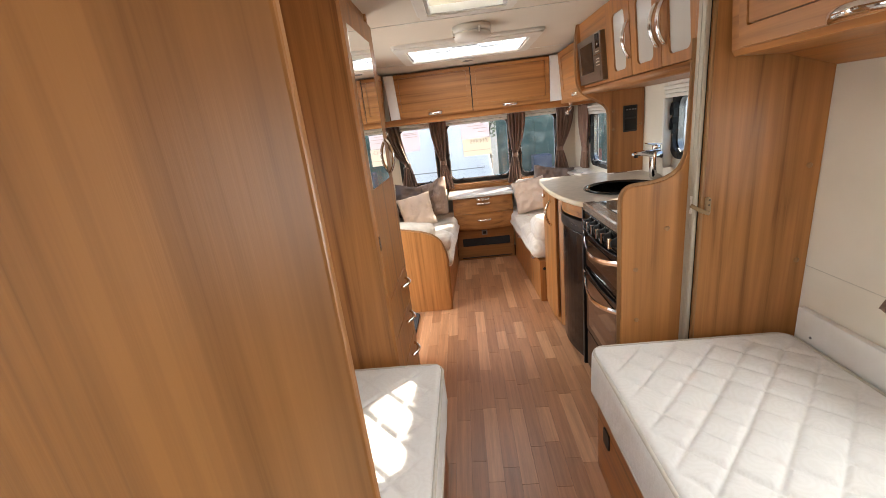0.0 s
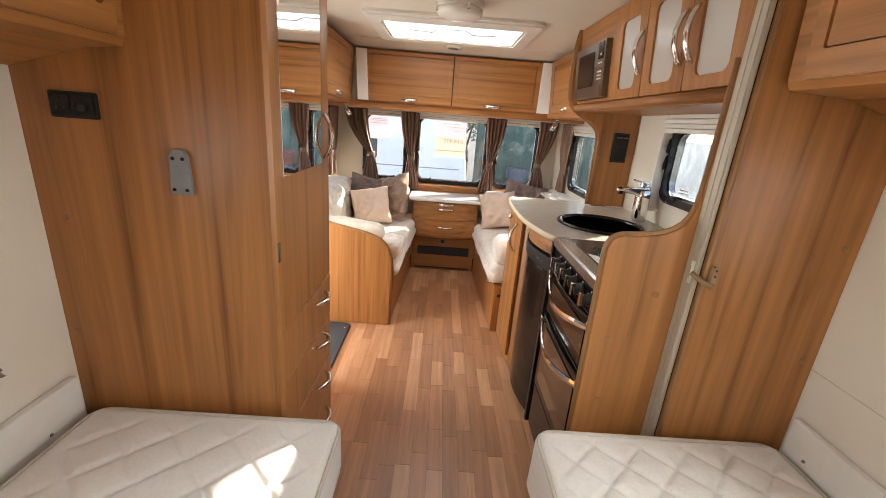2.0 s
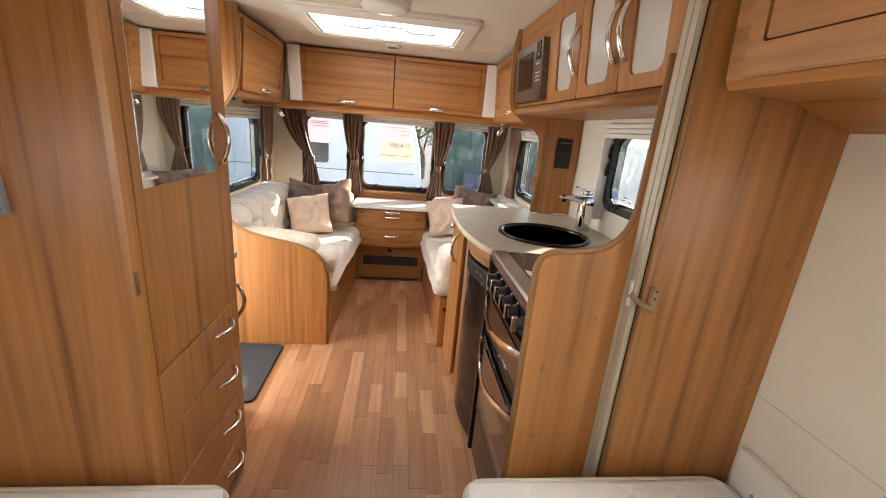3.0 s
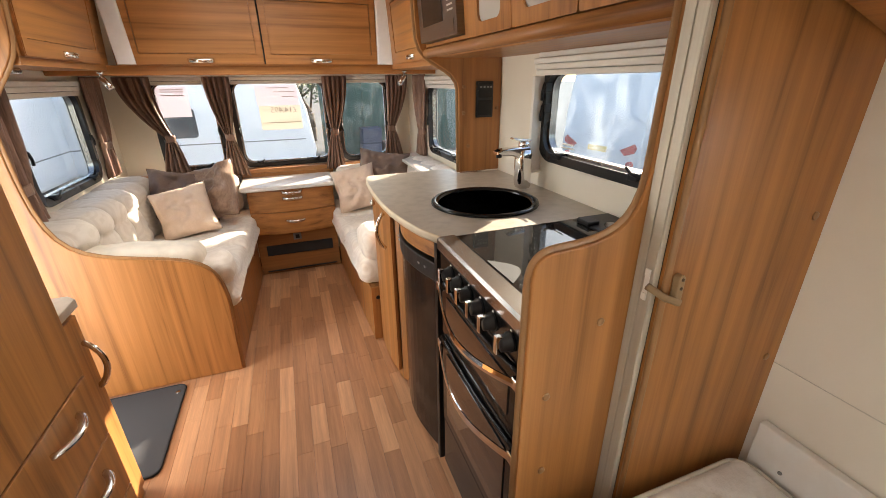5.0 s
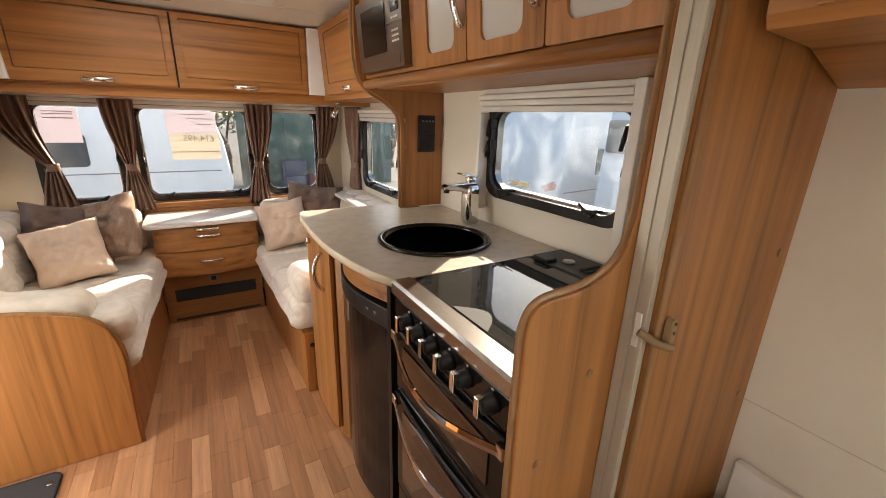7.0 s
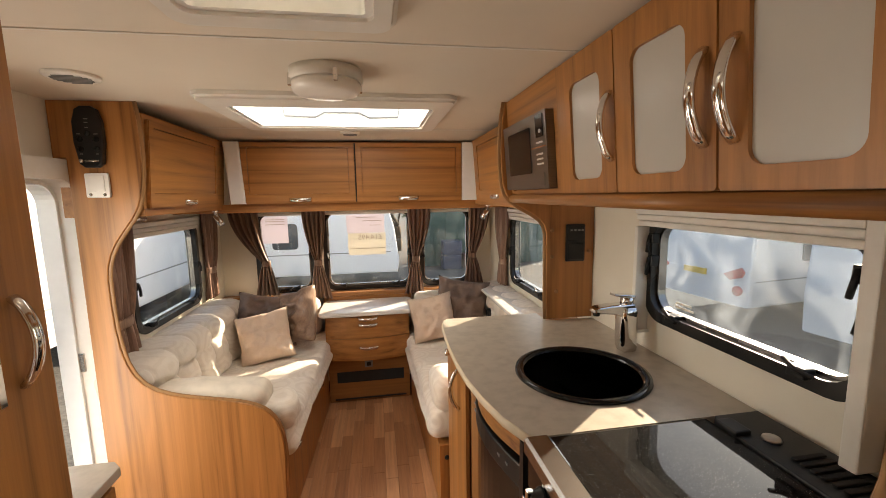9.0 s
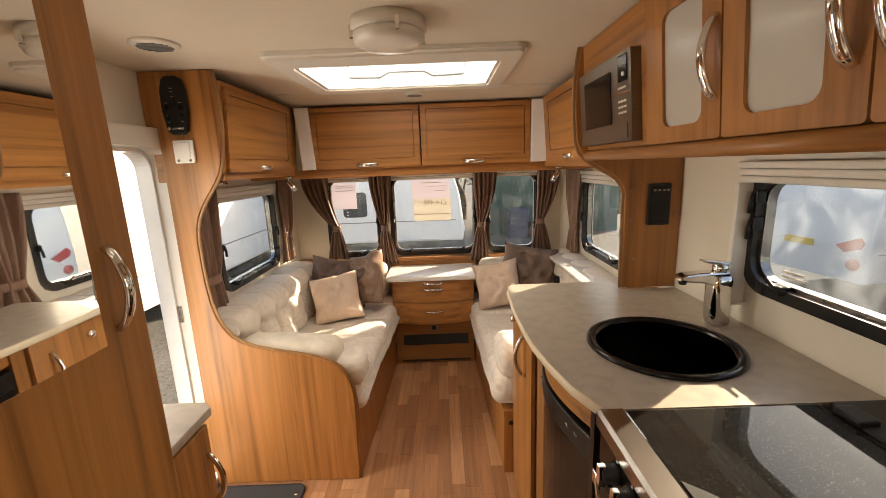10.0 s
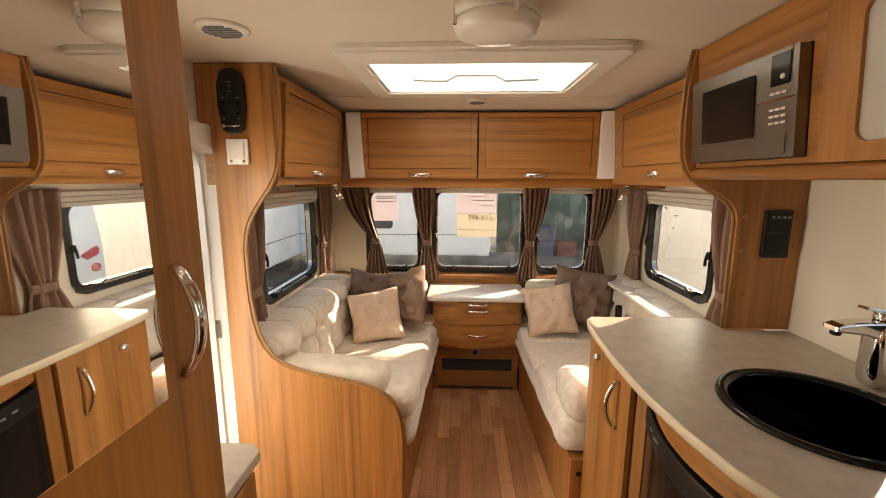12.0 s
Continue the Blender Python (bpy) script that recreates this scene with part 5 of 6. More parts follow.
# ---- front chest ----
th = thing("chest_of_drawers", (0.12, 4.45, 0), "wood chest with two bowed drawers and pale marble top", "chest of drawers")
bm = B()
prism(bm, [(-0.18, 4.30), (0.43, 4.30), (0.43, 4.69), (-0.18, 4.69)], 2, 0.002, 0.345)
part("plinth", bm, WOOD_SHADED, th)
bm = B()
box(bm, -0.12, 0.385, 4.293, 4.2995, 0.155, 0.24, 0.002)
part("heater_slot", bm, TYRE, th, "black warm-air slot")
# raised dark bar drawn for the shade of a groove
bm = B()
box(bm, -0.14, 0.40, 4.288, 4.2995, 0.02, 0.028)
part("skirting_groove_shade", bm, TYRE, th)
bm = B()
box(bm, 0.09, 0.15, 4.286, 4.2995, 0.27, 0.325, 0.003)
so = part("socket", bm, GREY, th, "grey socket outlet")
bm = B()
box(bm, 0.105, 0.135, 4.2835, 4.2858, 0.282, 0.312, 0.001)
part("insert", bm, BLACK, so)


def bowfront(x0, x1, y, depth, back, n=12):
    return [(x0 + (x1 - x0) * i / n, y - depth * math.sin(math.pi * i / n)) for i in range(n + 1)] + [(x1, back), (x0, back)]


bm = B()
prism(bm, bowfront(-0.185, 0.435, 4.275, 0.05, 4.69), 2, 0.347, 0.692)
part("body", bm, WOOD_X, th)
for z0, z1, hs in ((0.528, 0.686, (0.63, 0.675)), (0.360, 0.521, (0.455,))):
    bm = B()
    prism(bm, bowfront(-0.182, 0.432, 4.262, 0.05, 4.274), 2, z0, z1)
    dr = part("drawer", bm, WOOD_X, th)
    for hz in hs:
        bm = B()
        bow(bm, (0.058, 4.214, hz), (0.20, 4.214, hz), (0, -1, -0.2), 0.024, 0.012, 0.006)
        part("handle", bm, CHROME, dr, "chrome bow handle")
bm = B()
prism(bm, rounded(-0.225, 0.475, 4.195, 4.595, 0.05), 2, 0.697, 0.730, 0.010)
part("top", bm, PALETOP, th, "pale marble-effect top")
bm = B()
box(bm, XL + 0.003, XR - 0.003, 4.60, YF - 0.014, 0.755, 0.79, 0.006)
box(bm, -0.23, 0.48, 4.601, 4.62, 0.69, 0.7545)
single("window_sill", bm, WOOD_X, "wood shelf under the front windows", "shelf", kind="structure")


# ---- sofas ----
def crumple(amount, f=5.0):
    def change(q):
        n = noise.noise_vector(q * f) * amount + noise.noise_vector(q * f * 2.7) * amount * 0.4
        return q + Vector(n)
    return change


def sofa(side):
    L = side < 0
    s = 1 if L else -1
    xf0, xf1 = (-0.24, -0.185) if L else (0.485, 0.44)   # front of the base at the near and far end
    xw = XL if L else XR
    y0, y1 = 3.112, 4.55
    th = thing("sofa_base", ((xf0 + xw) / 2, 3.8, 0), "wood bench seat base with chrome handles", "bench", "lounge benches")
    bm = B()
    prism(bm, [(xf0, y0 - (0 if L else 0.012)), (xf1, 4.30), (xw + s * 0.003, 4.30), (xw + s * 0.003, y0 - (0 if L else 0.012))], 2, 0.002, 0.345)
    part("box", bm, WOOD_V, th)
    for yy in (3.30, 3.95):
        bm = B()
        x = xf0 + (xf1 - xf0) * (yy - 3.1) / 1.2
        bow(bm, (x + s * 0.001, yy - 0.04, 0.315), (x + s * 0.001, yy + 0.04, 0.315), (s, 0, 0), 0.022, 0.008, 0.005)
        part("handle", bm, CHROME, th, "chrome bow handle")
    if not L:
        bm = B()
        lathe(bm, [(0.012, 0), (0.012, -0.003), (0, -0.004)], (0.52, y0 - 0.0125, 0.28), 14, 1)
        part("screw_cap", bm, BLACK, th, "small black cap")
    # seat cushion
    xin = -0.80 if L else 0.98
    cu = thing("seat_cushion", ((xf0 + xin) / 2, 3.8, 0.347), "cream damask seat cushion with rounded front edge", "seat cushion", "seat cushions")

    def seat(q):
        q = crumple(0.009)(q)
        a = (q.y - y0) / 1.2
        if (L and q.x > xin + 0.3) or (not L and q.x < xin - 0.3):
            q.x += (xf1 - xf0) * a
            if q.z < 0.42:
                q.x += s * 0.018
        along = abs(((q.y - y0) / 0.30) % 1.0 - 0.5) * 2
        if q.z > 0.43:
            pull = math.exp(-((1 - along) / 0.10) ** 2)
            q.z += -0.016 * pull + 0.010 * (1 - along ** 2) - 0.006 * max(0, q.y - 3.2)
            q.z += 0.010 * noise.noise(Vector((q.x * 7, q.y * 16, 0))) * (0.4 + pull)
        return q
    bm = B()
    a, b = sorted((xin, xf0 + s * 0.03))
    soft(bm, a, b, y0 + 0.005, 4.55, 0.348, 0.505, 0.055, (34, 110, 8), seat)
    part("pad", bm, CLOTH, cu)
    # backrest of padded rolls
    bk = thing("back_cushion", (xw, 3.8, 0.5), "cream damask tufted backrest cushion against the wall", "back cushion", "back cushions")
    x0, x1 = sorted((xw + s * 0.045, xw + s * (0.285 if L else 0.22)))

    def rest(q):
        h = (q.z - 0.49) / 0.36
        q.x += -s * 0.075 * h
        seam = abs(((q.y - y0 - 0.06) / 0.205) % 1.0 - 0.5) * 2      # 0 at the middle of a pad, 1 at its seam
        pad = (1 - seam ** 2.2)
        fold = math.exp(-((q.z - 0.735) / 0.022) ** 2) + 0.7 * math.exp(-((q.z - 0.60) / 0.02) ** 2)
        if (q.x - (x0 + x1) / 2) * s > -0.05:
            roll = 0.018 if q.z > 0.735 else 0.0
            q.x += s * (0.030 * pad + roll - 0.030 * fold * (0.25 + 0.75 * seam ** 2) - 0.014)
            if seam > 0.82 and q.z < 0.74:
                q.x -= s * 0.03 * (seam - 0.82) / 0.18
        if q.z > 0.78:
            q.z += 0.009 * pad - 0.007 - 0.008 * (seam > 0.92)
        return crumple(0.007, 8)(q)
    bm = B()
    soft(bm, x0, x1, y0 + 0.01, 4.40, 0.49, 0.85 if L else 0.88, 0.07, (12, 130, 26), rest)
    part("pad", bm, CLOTH, bk)
    # corner bolster in front of the window shelf
    co = thing("corner_cushion", ((xin + xf1) / 2, 4.5, 0.5), "cream corner back cushion below the front window", "back cushion", "corner cushions")
    bm = B()
    a, b = sorted((xw + s * 0.12, xf1 - s * 0.055))
    soft(bm, a, b, 4.40, 4.555, 0.50, 0.795, 0.06, (24, 8, 12), crumple(0.010))
    part("pad", bm, CLOTH, co)


sofa(-1)
sofa(1)
# armrest bolster along the partition and the small end cushion
bm = B()
soft(bm, -0.80, -0.31, 3.118, 3.305, 0.50, 0.735, 0.055, (24, 10, 10), lambda q: crumple(0.006)(q) + Vector((0, 0, -0.06 * max(0, q.x + 0.62) * 2)))
single("arm_bolster", bm, surface("cream_suede", (0.72, 0.64, 0.53), rough=0.85, bump=0.2), "smooth cream arm bolster beside the wood partition", "bolster")
bm = B()
soft(bm, -0.44, -0.195, 3.12, 3.34, 0.475, 0.625, 0.055, (14, 12, 8), crumple(0.012, 9))
single("end_cushion", bm, CLOTH, "small cream cushion end beside the partition", "cushion")
bm = B()
soft(bm, 0.47, 0.68, 3.13, 3.40, 0.485, 0.66, 0.06, (14, 14, 8), crumple(0.014, 8))
single("end_cushion", bm, CLOTH, "cream striped cushion end beside the cupboard", "cushion")
bm = B()
box(bm, 0.972, 1.197, 3.45, 4.30, 0.845, 0.868, 0.006)
single("side_shelf", bm, PALETOP, "pale shelf ledge under the side window", "shelf", kind="structure")

th = thing("locker_pull", (0.985, 3.90, 0.74), "small dark oval pull on the cream side ledge", "handle")
bm = B()
ring(bm, rounded(3.885, 3.925, 0.695, 0.785, 0.019), rounded(3.895, 3.915, 0.705, 0.775, 0.0095), 0, 0.946, 0.972)
part("ring", bm, BLACK, th)


def pillow(w, h, t, name, material, label, m, wrinkle):
    bm = B()
    n = 30
    top, bot = {}, {}
    for i in range(n + 1):
        for j in range(n + 1):
            u, v = 2 * i / n - 1, 2 * j / n - 1
            pull = 1 - 0.09 * (1 - abs(u) ** 2) * abs(v) ** 2.2
            pul2 = 1 - 0.09 * (1 - abs(v) ** 2) * abs(u) ** 2.2
            x, y = u * w / 2 * pul2 * (1 + 0.05 * noise.noise(Vector((v * 2, len(label), 3)))), v * h / 2 * pull * (1 + 0.05 * noise.noise(Vector((u * 2, len(label), 7))))
            f = max(0.0, (1 - u ** 4) * (1 - v ** 4)) ** 0.5
            q = Vector((x * 6 + len(label), y * 6, 1))
            z = t / 2 * f * (1 + wrinkle * noise.noise(q * 1.6)) + wrinkle * t * f * (0.5 * noise.noise(q * 3) + 0.25 * noise.noise(q * 7))
            top[i, j] = bm.verts.new((x, y, z))
            edge_pt = i in (0, n) or j in (0, n)
            bot[i, j] = top[i, j] if edge_pt else bm.verts.new((x, y, -t / 2 * f))
    for i in range(n):
        for j in range(n):
            bm.faces.new((top[i, j], top[i + 1, j], top[i + 1, j + 1], top[i, j + 1])).smooth = True
            q = (bot[i, j], bot[i, j + 1], bot[i + 1, j + 1], bot[i + 1, j])
            if len(set(q)) == 4:
                try:
                    bm.faces.new(q).smooth = True
                except ValueError:
                    pass
    ob = single(name, bm, material, label, "pillow", "scatter cushions")
    ob.matrix_world = m
    return ob


# lighter copy of the brown cushion cloth, sunlight put into the colour
SATIN_SUNLIT = surface("brown_satin_sunlit", (0.33, 0.215, 0.15), (0.24, 0.15, 0.105), 0.38, scale=(40, 40, 120), bump=0.35, bscale=26)
pillow(0.44, 0.36, 0.17, "scatter_cushion", BROWN, "brown velvet scatter cushion on the sofa", pose(-0.575, 4.26, 0.70, 70, 10, 6), 0.5)
pillow(0.38, 0.40, 0.16, "scatter_cushion", SATIN_SUNLIT, "brown satin scatter cushion catching the sun", pose(-0.395, 4.24, 0.715, 66, -16, -28), 0.5)
pillow(0.34, 0.34, 0.16, "scatter_cushion", CUSH, "beige silk scatter cushion leaning on the sofa", pose(-0.535, 4.01, 0.655, 62, -9, 10), 0.4)
pillow(0.40, 0.40, 0.17, "scatter_cushion", BROWN, "brown velvet scatter cushion on the sofa", pose(0.83, 4.22, 0.735, 70, 8, -14), 0.5)
pillow(0.33, 0.34, 0.16, "scatter_cushion", CUSH, "beige silk scatter cushion leaning on the sofa", pose(0.60, 4.13, 0.675, 66, -10, -6), 0.4)


# ---- curtains ----
def curtain(origin, along, off, top, waist, bottom, label, folds=5):
    """A tied-back curtain: top, waist and bottom are (u0, u1, z); along and off: unit vectors of the wall and into the room."""
    o, al, of = Vector(origin), Vector(along), Vector(off)
    th = thing("curtain", o + al * ((bottom[0] + bottom[1]) / 2) + Vector((0, 0, bottom[2])), label, "curtain", "curtains")
    bm = B()
    nu, nv = folds * 8, 36
    grid = []
    zt, zw, zb = top[2], waist[2], bottom[2]
    for j in range(nv + 1):
        z = zt + (zb - zt) * j / nv
        if z >= zw:
            s = (zt - z) / (zt - zw)
            k = s ** 1.8
            u0, u1 = top[0] + (waist[0] - top[0]) * k, top[1] + (waist[1] - top[1]) * k
        else:
            s = (zw - z) / (zw - zb)
            k = s ** 0.75
            u0, u1 = waist[0] + (bottom[0] - waist[0]) * k, waist[1] + (bottom[1] - waist[1]) * k
        amp = 0.007 + 0.055 * min(0.3, u1 - u0) * 1.2
        row = []
        for i in range(nu + 1):
            u = i / nu
            ph = 2 * math.pi * folds * u
            d = amp * (math.sin(ph + 0.8 * noise.noise(Vector((u * 3, o.y, z)))) + 0.5 * math.sin(0.6 * ph + 3 * z)) + 0.010 * noise.noise(Vector((u * 7, z * 4, o.x)))
            row.append(bm.verts.new(o + al * (u0 + (u1 - u0) * u) + of * (0.035 + d) + Vector((0, 0, z + (0.012 * math.sin(ph) if j == nv else 0)))))
        grid.append(row)
    for a, b in zip(grid, grid[1:]):
        for i in range(nu):
            bm.faces.new((a[i], a[i + 1], b[i + 1], b[i])).smooth = True
    bmesh.ops.recalc_face_normals(bm, faces=bm.faces[:])
    bmesh.ops.solidify(bm, geom=bm.faces[:], thickness=0.0025)
    part("cloth", bm, DRAPE, th)
    bm = B()
    wm, hw = (waist[0] + waist[1]) / 2, (waist[1] - waist[0]) / 2 + 0.008
    loops = []
    for dz in (-0.024, -0.012, 0.012, 0.024):
        sc = 1.0 if abs(dz) < 0.02 else 0.97
        loops.append([bm.verts.new(o + al * (wm + hw * sc * math.cos(a)) + of * (0.035 + 0.028 * sc * math.sin(a)) + Vector((0, 0, zw + dz))) for a in [2 * math.pi * q / 20 for q in range(20)]])
    for a, b in zip(loops, loops[1:]):
        for i in range(20):
            bm.faces.new((a[i], a[(i + 1) % 20], b[(i + 1) % 20], b[i])).smooth = True
    bmesh.ops.recalc_face_normals(bm, faces=bm.faces[:])
    bmesh.ops.solidify(bm, geom=bm.faces[:], thickness=0.003)
    part("tie_band", bm, DRAPE, th)


CL = "brown taffeta curtain tied back beside the window"
F = ((0, YF - 0.09, 0), (1, 0, 0), (0, -1, 0))
curtain(*F, (-0.90, -0.68, 1.475), (-0.665, -0.615, 1.06), (-0.73, -0.55, 0.80), CL)
curtain(*F, (-0.36, -0.18, 1.475), (-0.275, -0.228, 1.05), (-0.32, -0.15, 0.755), CL)
curtain(*F, (0.47, 0.66, 1.475), (0.505, 0.553, 1.05), (0.43, 0.59, 0.755), CL)
curtain(*F, (0.98, 1.16, 1.475), (0.975, 1.03, 1.06), (0.93, 1.10, 0.80), CL)
LS = ((XL, 0, 0), (0, 1, 0), (1, 0, 0))
RS = ((XR, 0, 0), (0, 1, 0), (-1, 0, 0))
curtain(*LS, (4.31, 4.52, 1.475), (4.33, 4.43, 1.06), (4.29, 4.47, 0.86), CL)
curtain(*LS, (3.20, 3.46, 1.475), (3.25, 3.40, 1.0), (3.24, 3.45, 0.80), CL)
curtain(*RS, (4.14, 4.36, 1.475), (4.18, 4.28, 1.06), (4.16, 4.34, 0.87), CL)
curtain(*RS, (3.14, 3.42, 1.475), (3.22, 3.34, 1.02), (3.18, 3.40, 0.88), CL)
curtain((-0.99, 0, 0), (0, 1, 0), (1, 0, 0), (0.92, 1.21, 1.475), (1.03, 1.18, 1.005), (0.96, 1.33, 0.77), CL, 7)
curtain((1.15, 0, 0), (0, 1, 0), (-1, 0, 0), (0.86, 1.10, 1.49), (0.96, 1.07, 1.005), (0.90, 1.19, 0.80), CL, 6)

# ---- ceiling fittings ----
th = thing("ceiling_lamp", (0.085, 2.62, ZC), "round white ceiling lamp with opal glass and chrome clips", "lamp")
bm = B()
lathe(bm, [(0.108, -0.001), (0.112, -0.033), (0.104, -0.037), (0, -0.037)], (0.085, 2.62, ZC), 40)
part("base", bm, WHITE, th)
bm = B()
lathe(bm, [(0.104, -0.0375), (0.107, -0.050), (0.099, -0.066), (0.085, -0.072), (0, -0.079)], (0.085, 2.62, ZC), 40)
part("shade", bm, OPAL, th, "opal glass cover")
for a in (20, 110, 200, 290):
    bm = B()
    x, y = 0.085 + 0.108 * math.cos(radians(a)), 2.62 + 0.108 * math.sin(radians(a))
    box(bm, x - 0.006, x + 0.006, y - 0.006, y + 0.006, ZC - 0.056, ZC - 0.02, 0.002)
    part("clip", bm, CHROME, th, "chrome clip")
for x, y, r, lab, z in ((-0.685, 2.745, 0.072, "flush round cream ceiling speaker grille", ZC), (0.085, 3.80, 0.058, "round cream ceiling vent with slots", ZC - 0.009)):
    th = thing("ceiling_vent", (x, y, z), lab, "vent", "ceiling fittings")
    bm = B()
    lathe(bm, [(r, 0.008), (r, -0.006), (r - 0.008, -0.011), (r - 0.02, -0.012), (0, -0.012)], (x, y, z), 32)
    part("rim", bm, WHITE, th)
    for k in range(7):
        bm = B()
        yy = y + (k - 3) * r * 0.2
        hw = math.sqrt(max(0, (r * 0.72) ** 2 - (yy - y) ** 2))
        if hw > 0.005:
            box(bm, x - hw, x + hw, yy - 0.003, yy + 0.003, z - 0.0145, z - 0.0122)
            part("slat", bm, GREY, th)

# ---- door mat ----
th = thing("door_mat", (-0.70, 2.78, 0.0), "charcoal ribbed door mat on the floor", "mat")
bm = B()
prism(bm, rounded(-0.955, -0.50, 2.50, 3.06, 0.035), 2, 0.0015, 0.010, 0.003)
part("pad", bm, MATTING, th)
bm = B()
sweep(bm, [(x, y, 0.007) for x, y in rounded(-0.953, -0.502, 2.502, 3.058, 0.035)], 0.006, n=6, closed=True)
part("border", bm, TYRE, th)
bm = B()
lathe(bm, [(0.011, 0), (0.011, 0.0012), (0, 0.0012)], (-0.53, 3.0, 0.0101), 16)
part("emblem", bm, STEEL, th)

# ---- price notices on the front windows ----
th = thing("price_notice", (0.12, YF + 0.03, 1.1), "pink and yellow price notice taped to the window", "notice")
bm = B()
box(bm, -0.03, 0.282, YF + 0.036, YF + 0.0375, 1.262, 1.415)
part("upper_sheet", bm, PAPER, th)
bm = B()
box(bm, -0.022, 0.29, YF + 0.0335, YF + 0.035, 1.075, 1.260)
part("lower_sheet", bm, PAPER_Y, th, "yellow lower sheet")
for z, x0, x1 in ((1.392, 0.05, 0.22), (1.362, 0.10, 0.26), (1.325, 0.16, 0.25), (1.130, -0.012, 0.28)):
    bm = B()
    box(bm, x0, x1, YF + 0.0325, YF + 0.033, z - 0.0025, z + 0.0025)
    part("text_line", bm, INK, th)
cu = bpy.data.curves.new("price", "FONT")
cu.body, cu.size, cu.align_x = "£14,495", 0.062, "CENTER"
tx = new("price", cu)
tx.data.extrude = 0.0003
tx.matrix_world = Matrix.Translation((0.16, YF + 0.032, 1.205)) @ pose(0, 0, 0, 90, 0, 180)
dg = bpy.context.evaluated_depsgraph_get()
me = bpy.data.meshes.new_from_object(tx.evaluated_get(dg))
me.transform(tx.matrix_world)
bpy.data.objects.remove(tx)
me.materials.clear()
me.materials.append(INK)
price = new("price", me)
price.parent = th
price.matrix_parent_inverse = Matrix.Translation(-Vector(th.location))
th = thing("window_notice", (-0.52, YF + 0.03, 1.27), "pale printed notice taped to the window", "notice")
bm = B()
box(bm, -0.70, -0.497, YF + 0.036, YF + 0.0375, 1.197, 1.415)
part("sheet", bm, PAPER, th)
for z in (1.39, 1.375, 1.35):
    bm = B()
    box(bm, -0.67, -0.52, YF + 0.0345, YF + 0.035, z - 0.003, z + 0.003)
    part("text_line", bm, INK, th)

# small printed marks on the kitchen pane
th = thing("pane_marking", (XR + 0.04, 2.50, 1.17), "small white printed lines on the kitchen window pane", "marking")
for k, (y0, y1) in enumerate(((2.43, 2.50), (2.42, 2.505))):
    bm = B()
    box(bm, XR + 0.0405, XR + 0.0412, y0, y1, 1.176 - 0.014 * k, 1.183 - 0.014 * k)
    part("text_line", bm, WHITE, th)

# ---- outdoors ----
GZ = -0.62
bm = B()
box(bm, -400, 400, -400, 400, GZ - 0.1, GZ)
single("ground", bm, GRAVEL, "grey gravel ground of the yard", "ground", kind="structure")
bm = B()
box(bm, XL - 0.06, XR + 0.06, YB - 0.05, YF + 0.06, -0.14, -0.052)
box(bm, -0.9, 1.08, 0.0, 3.2, GZ + 0.001, -0.142)
single("chassis", bm, BLACK, "dark caravan floor and chassis", "chassis", kind="structure")
bm = B()
for r in (ROOFS[0],):
    ring(bm, [(XL - 0.06, YB - 0.05), (XR + 0.06, YB - 0.05), (XR + 0.06, YF + 0.06), (XL - 0.06, YF + 0.06)], [(XL - 0.002, YB), (XR + 0.002, YB), (XR + 0.002, YF), (XL - 0.002, YF)], 2, ZC, ZC + 0.06)
single("roof_edge", bm, VANWHITE, "white caravan roof edge", "roof", kind="structure")


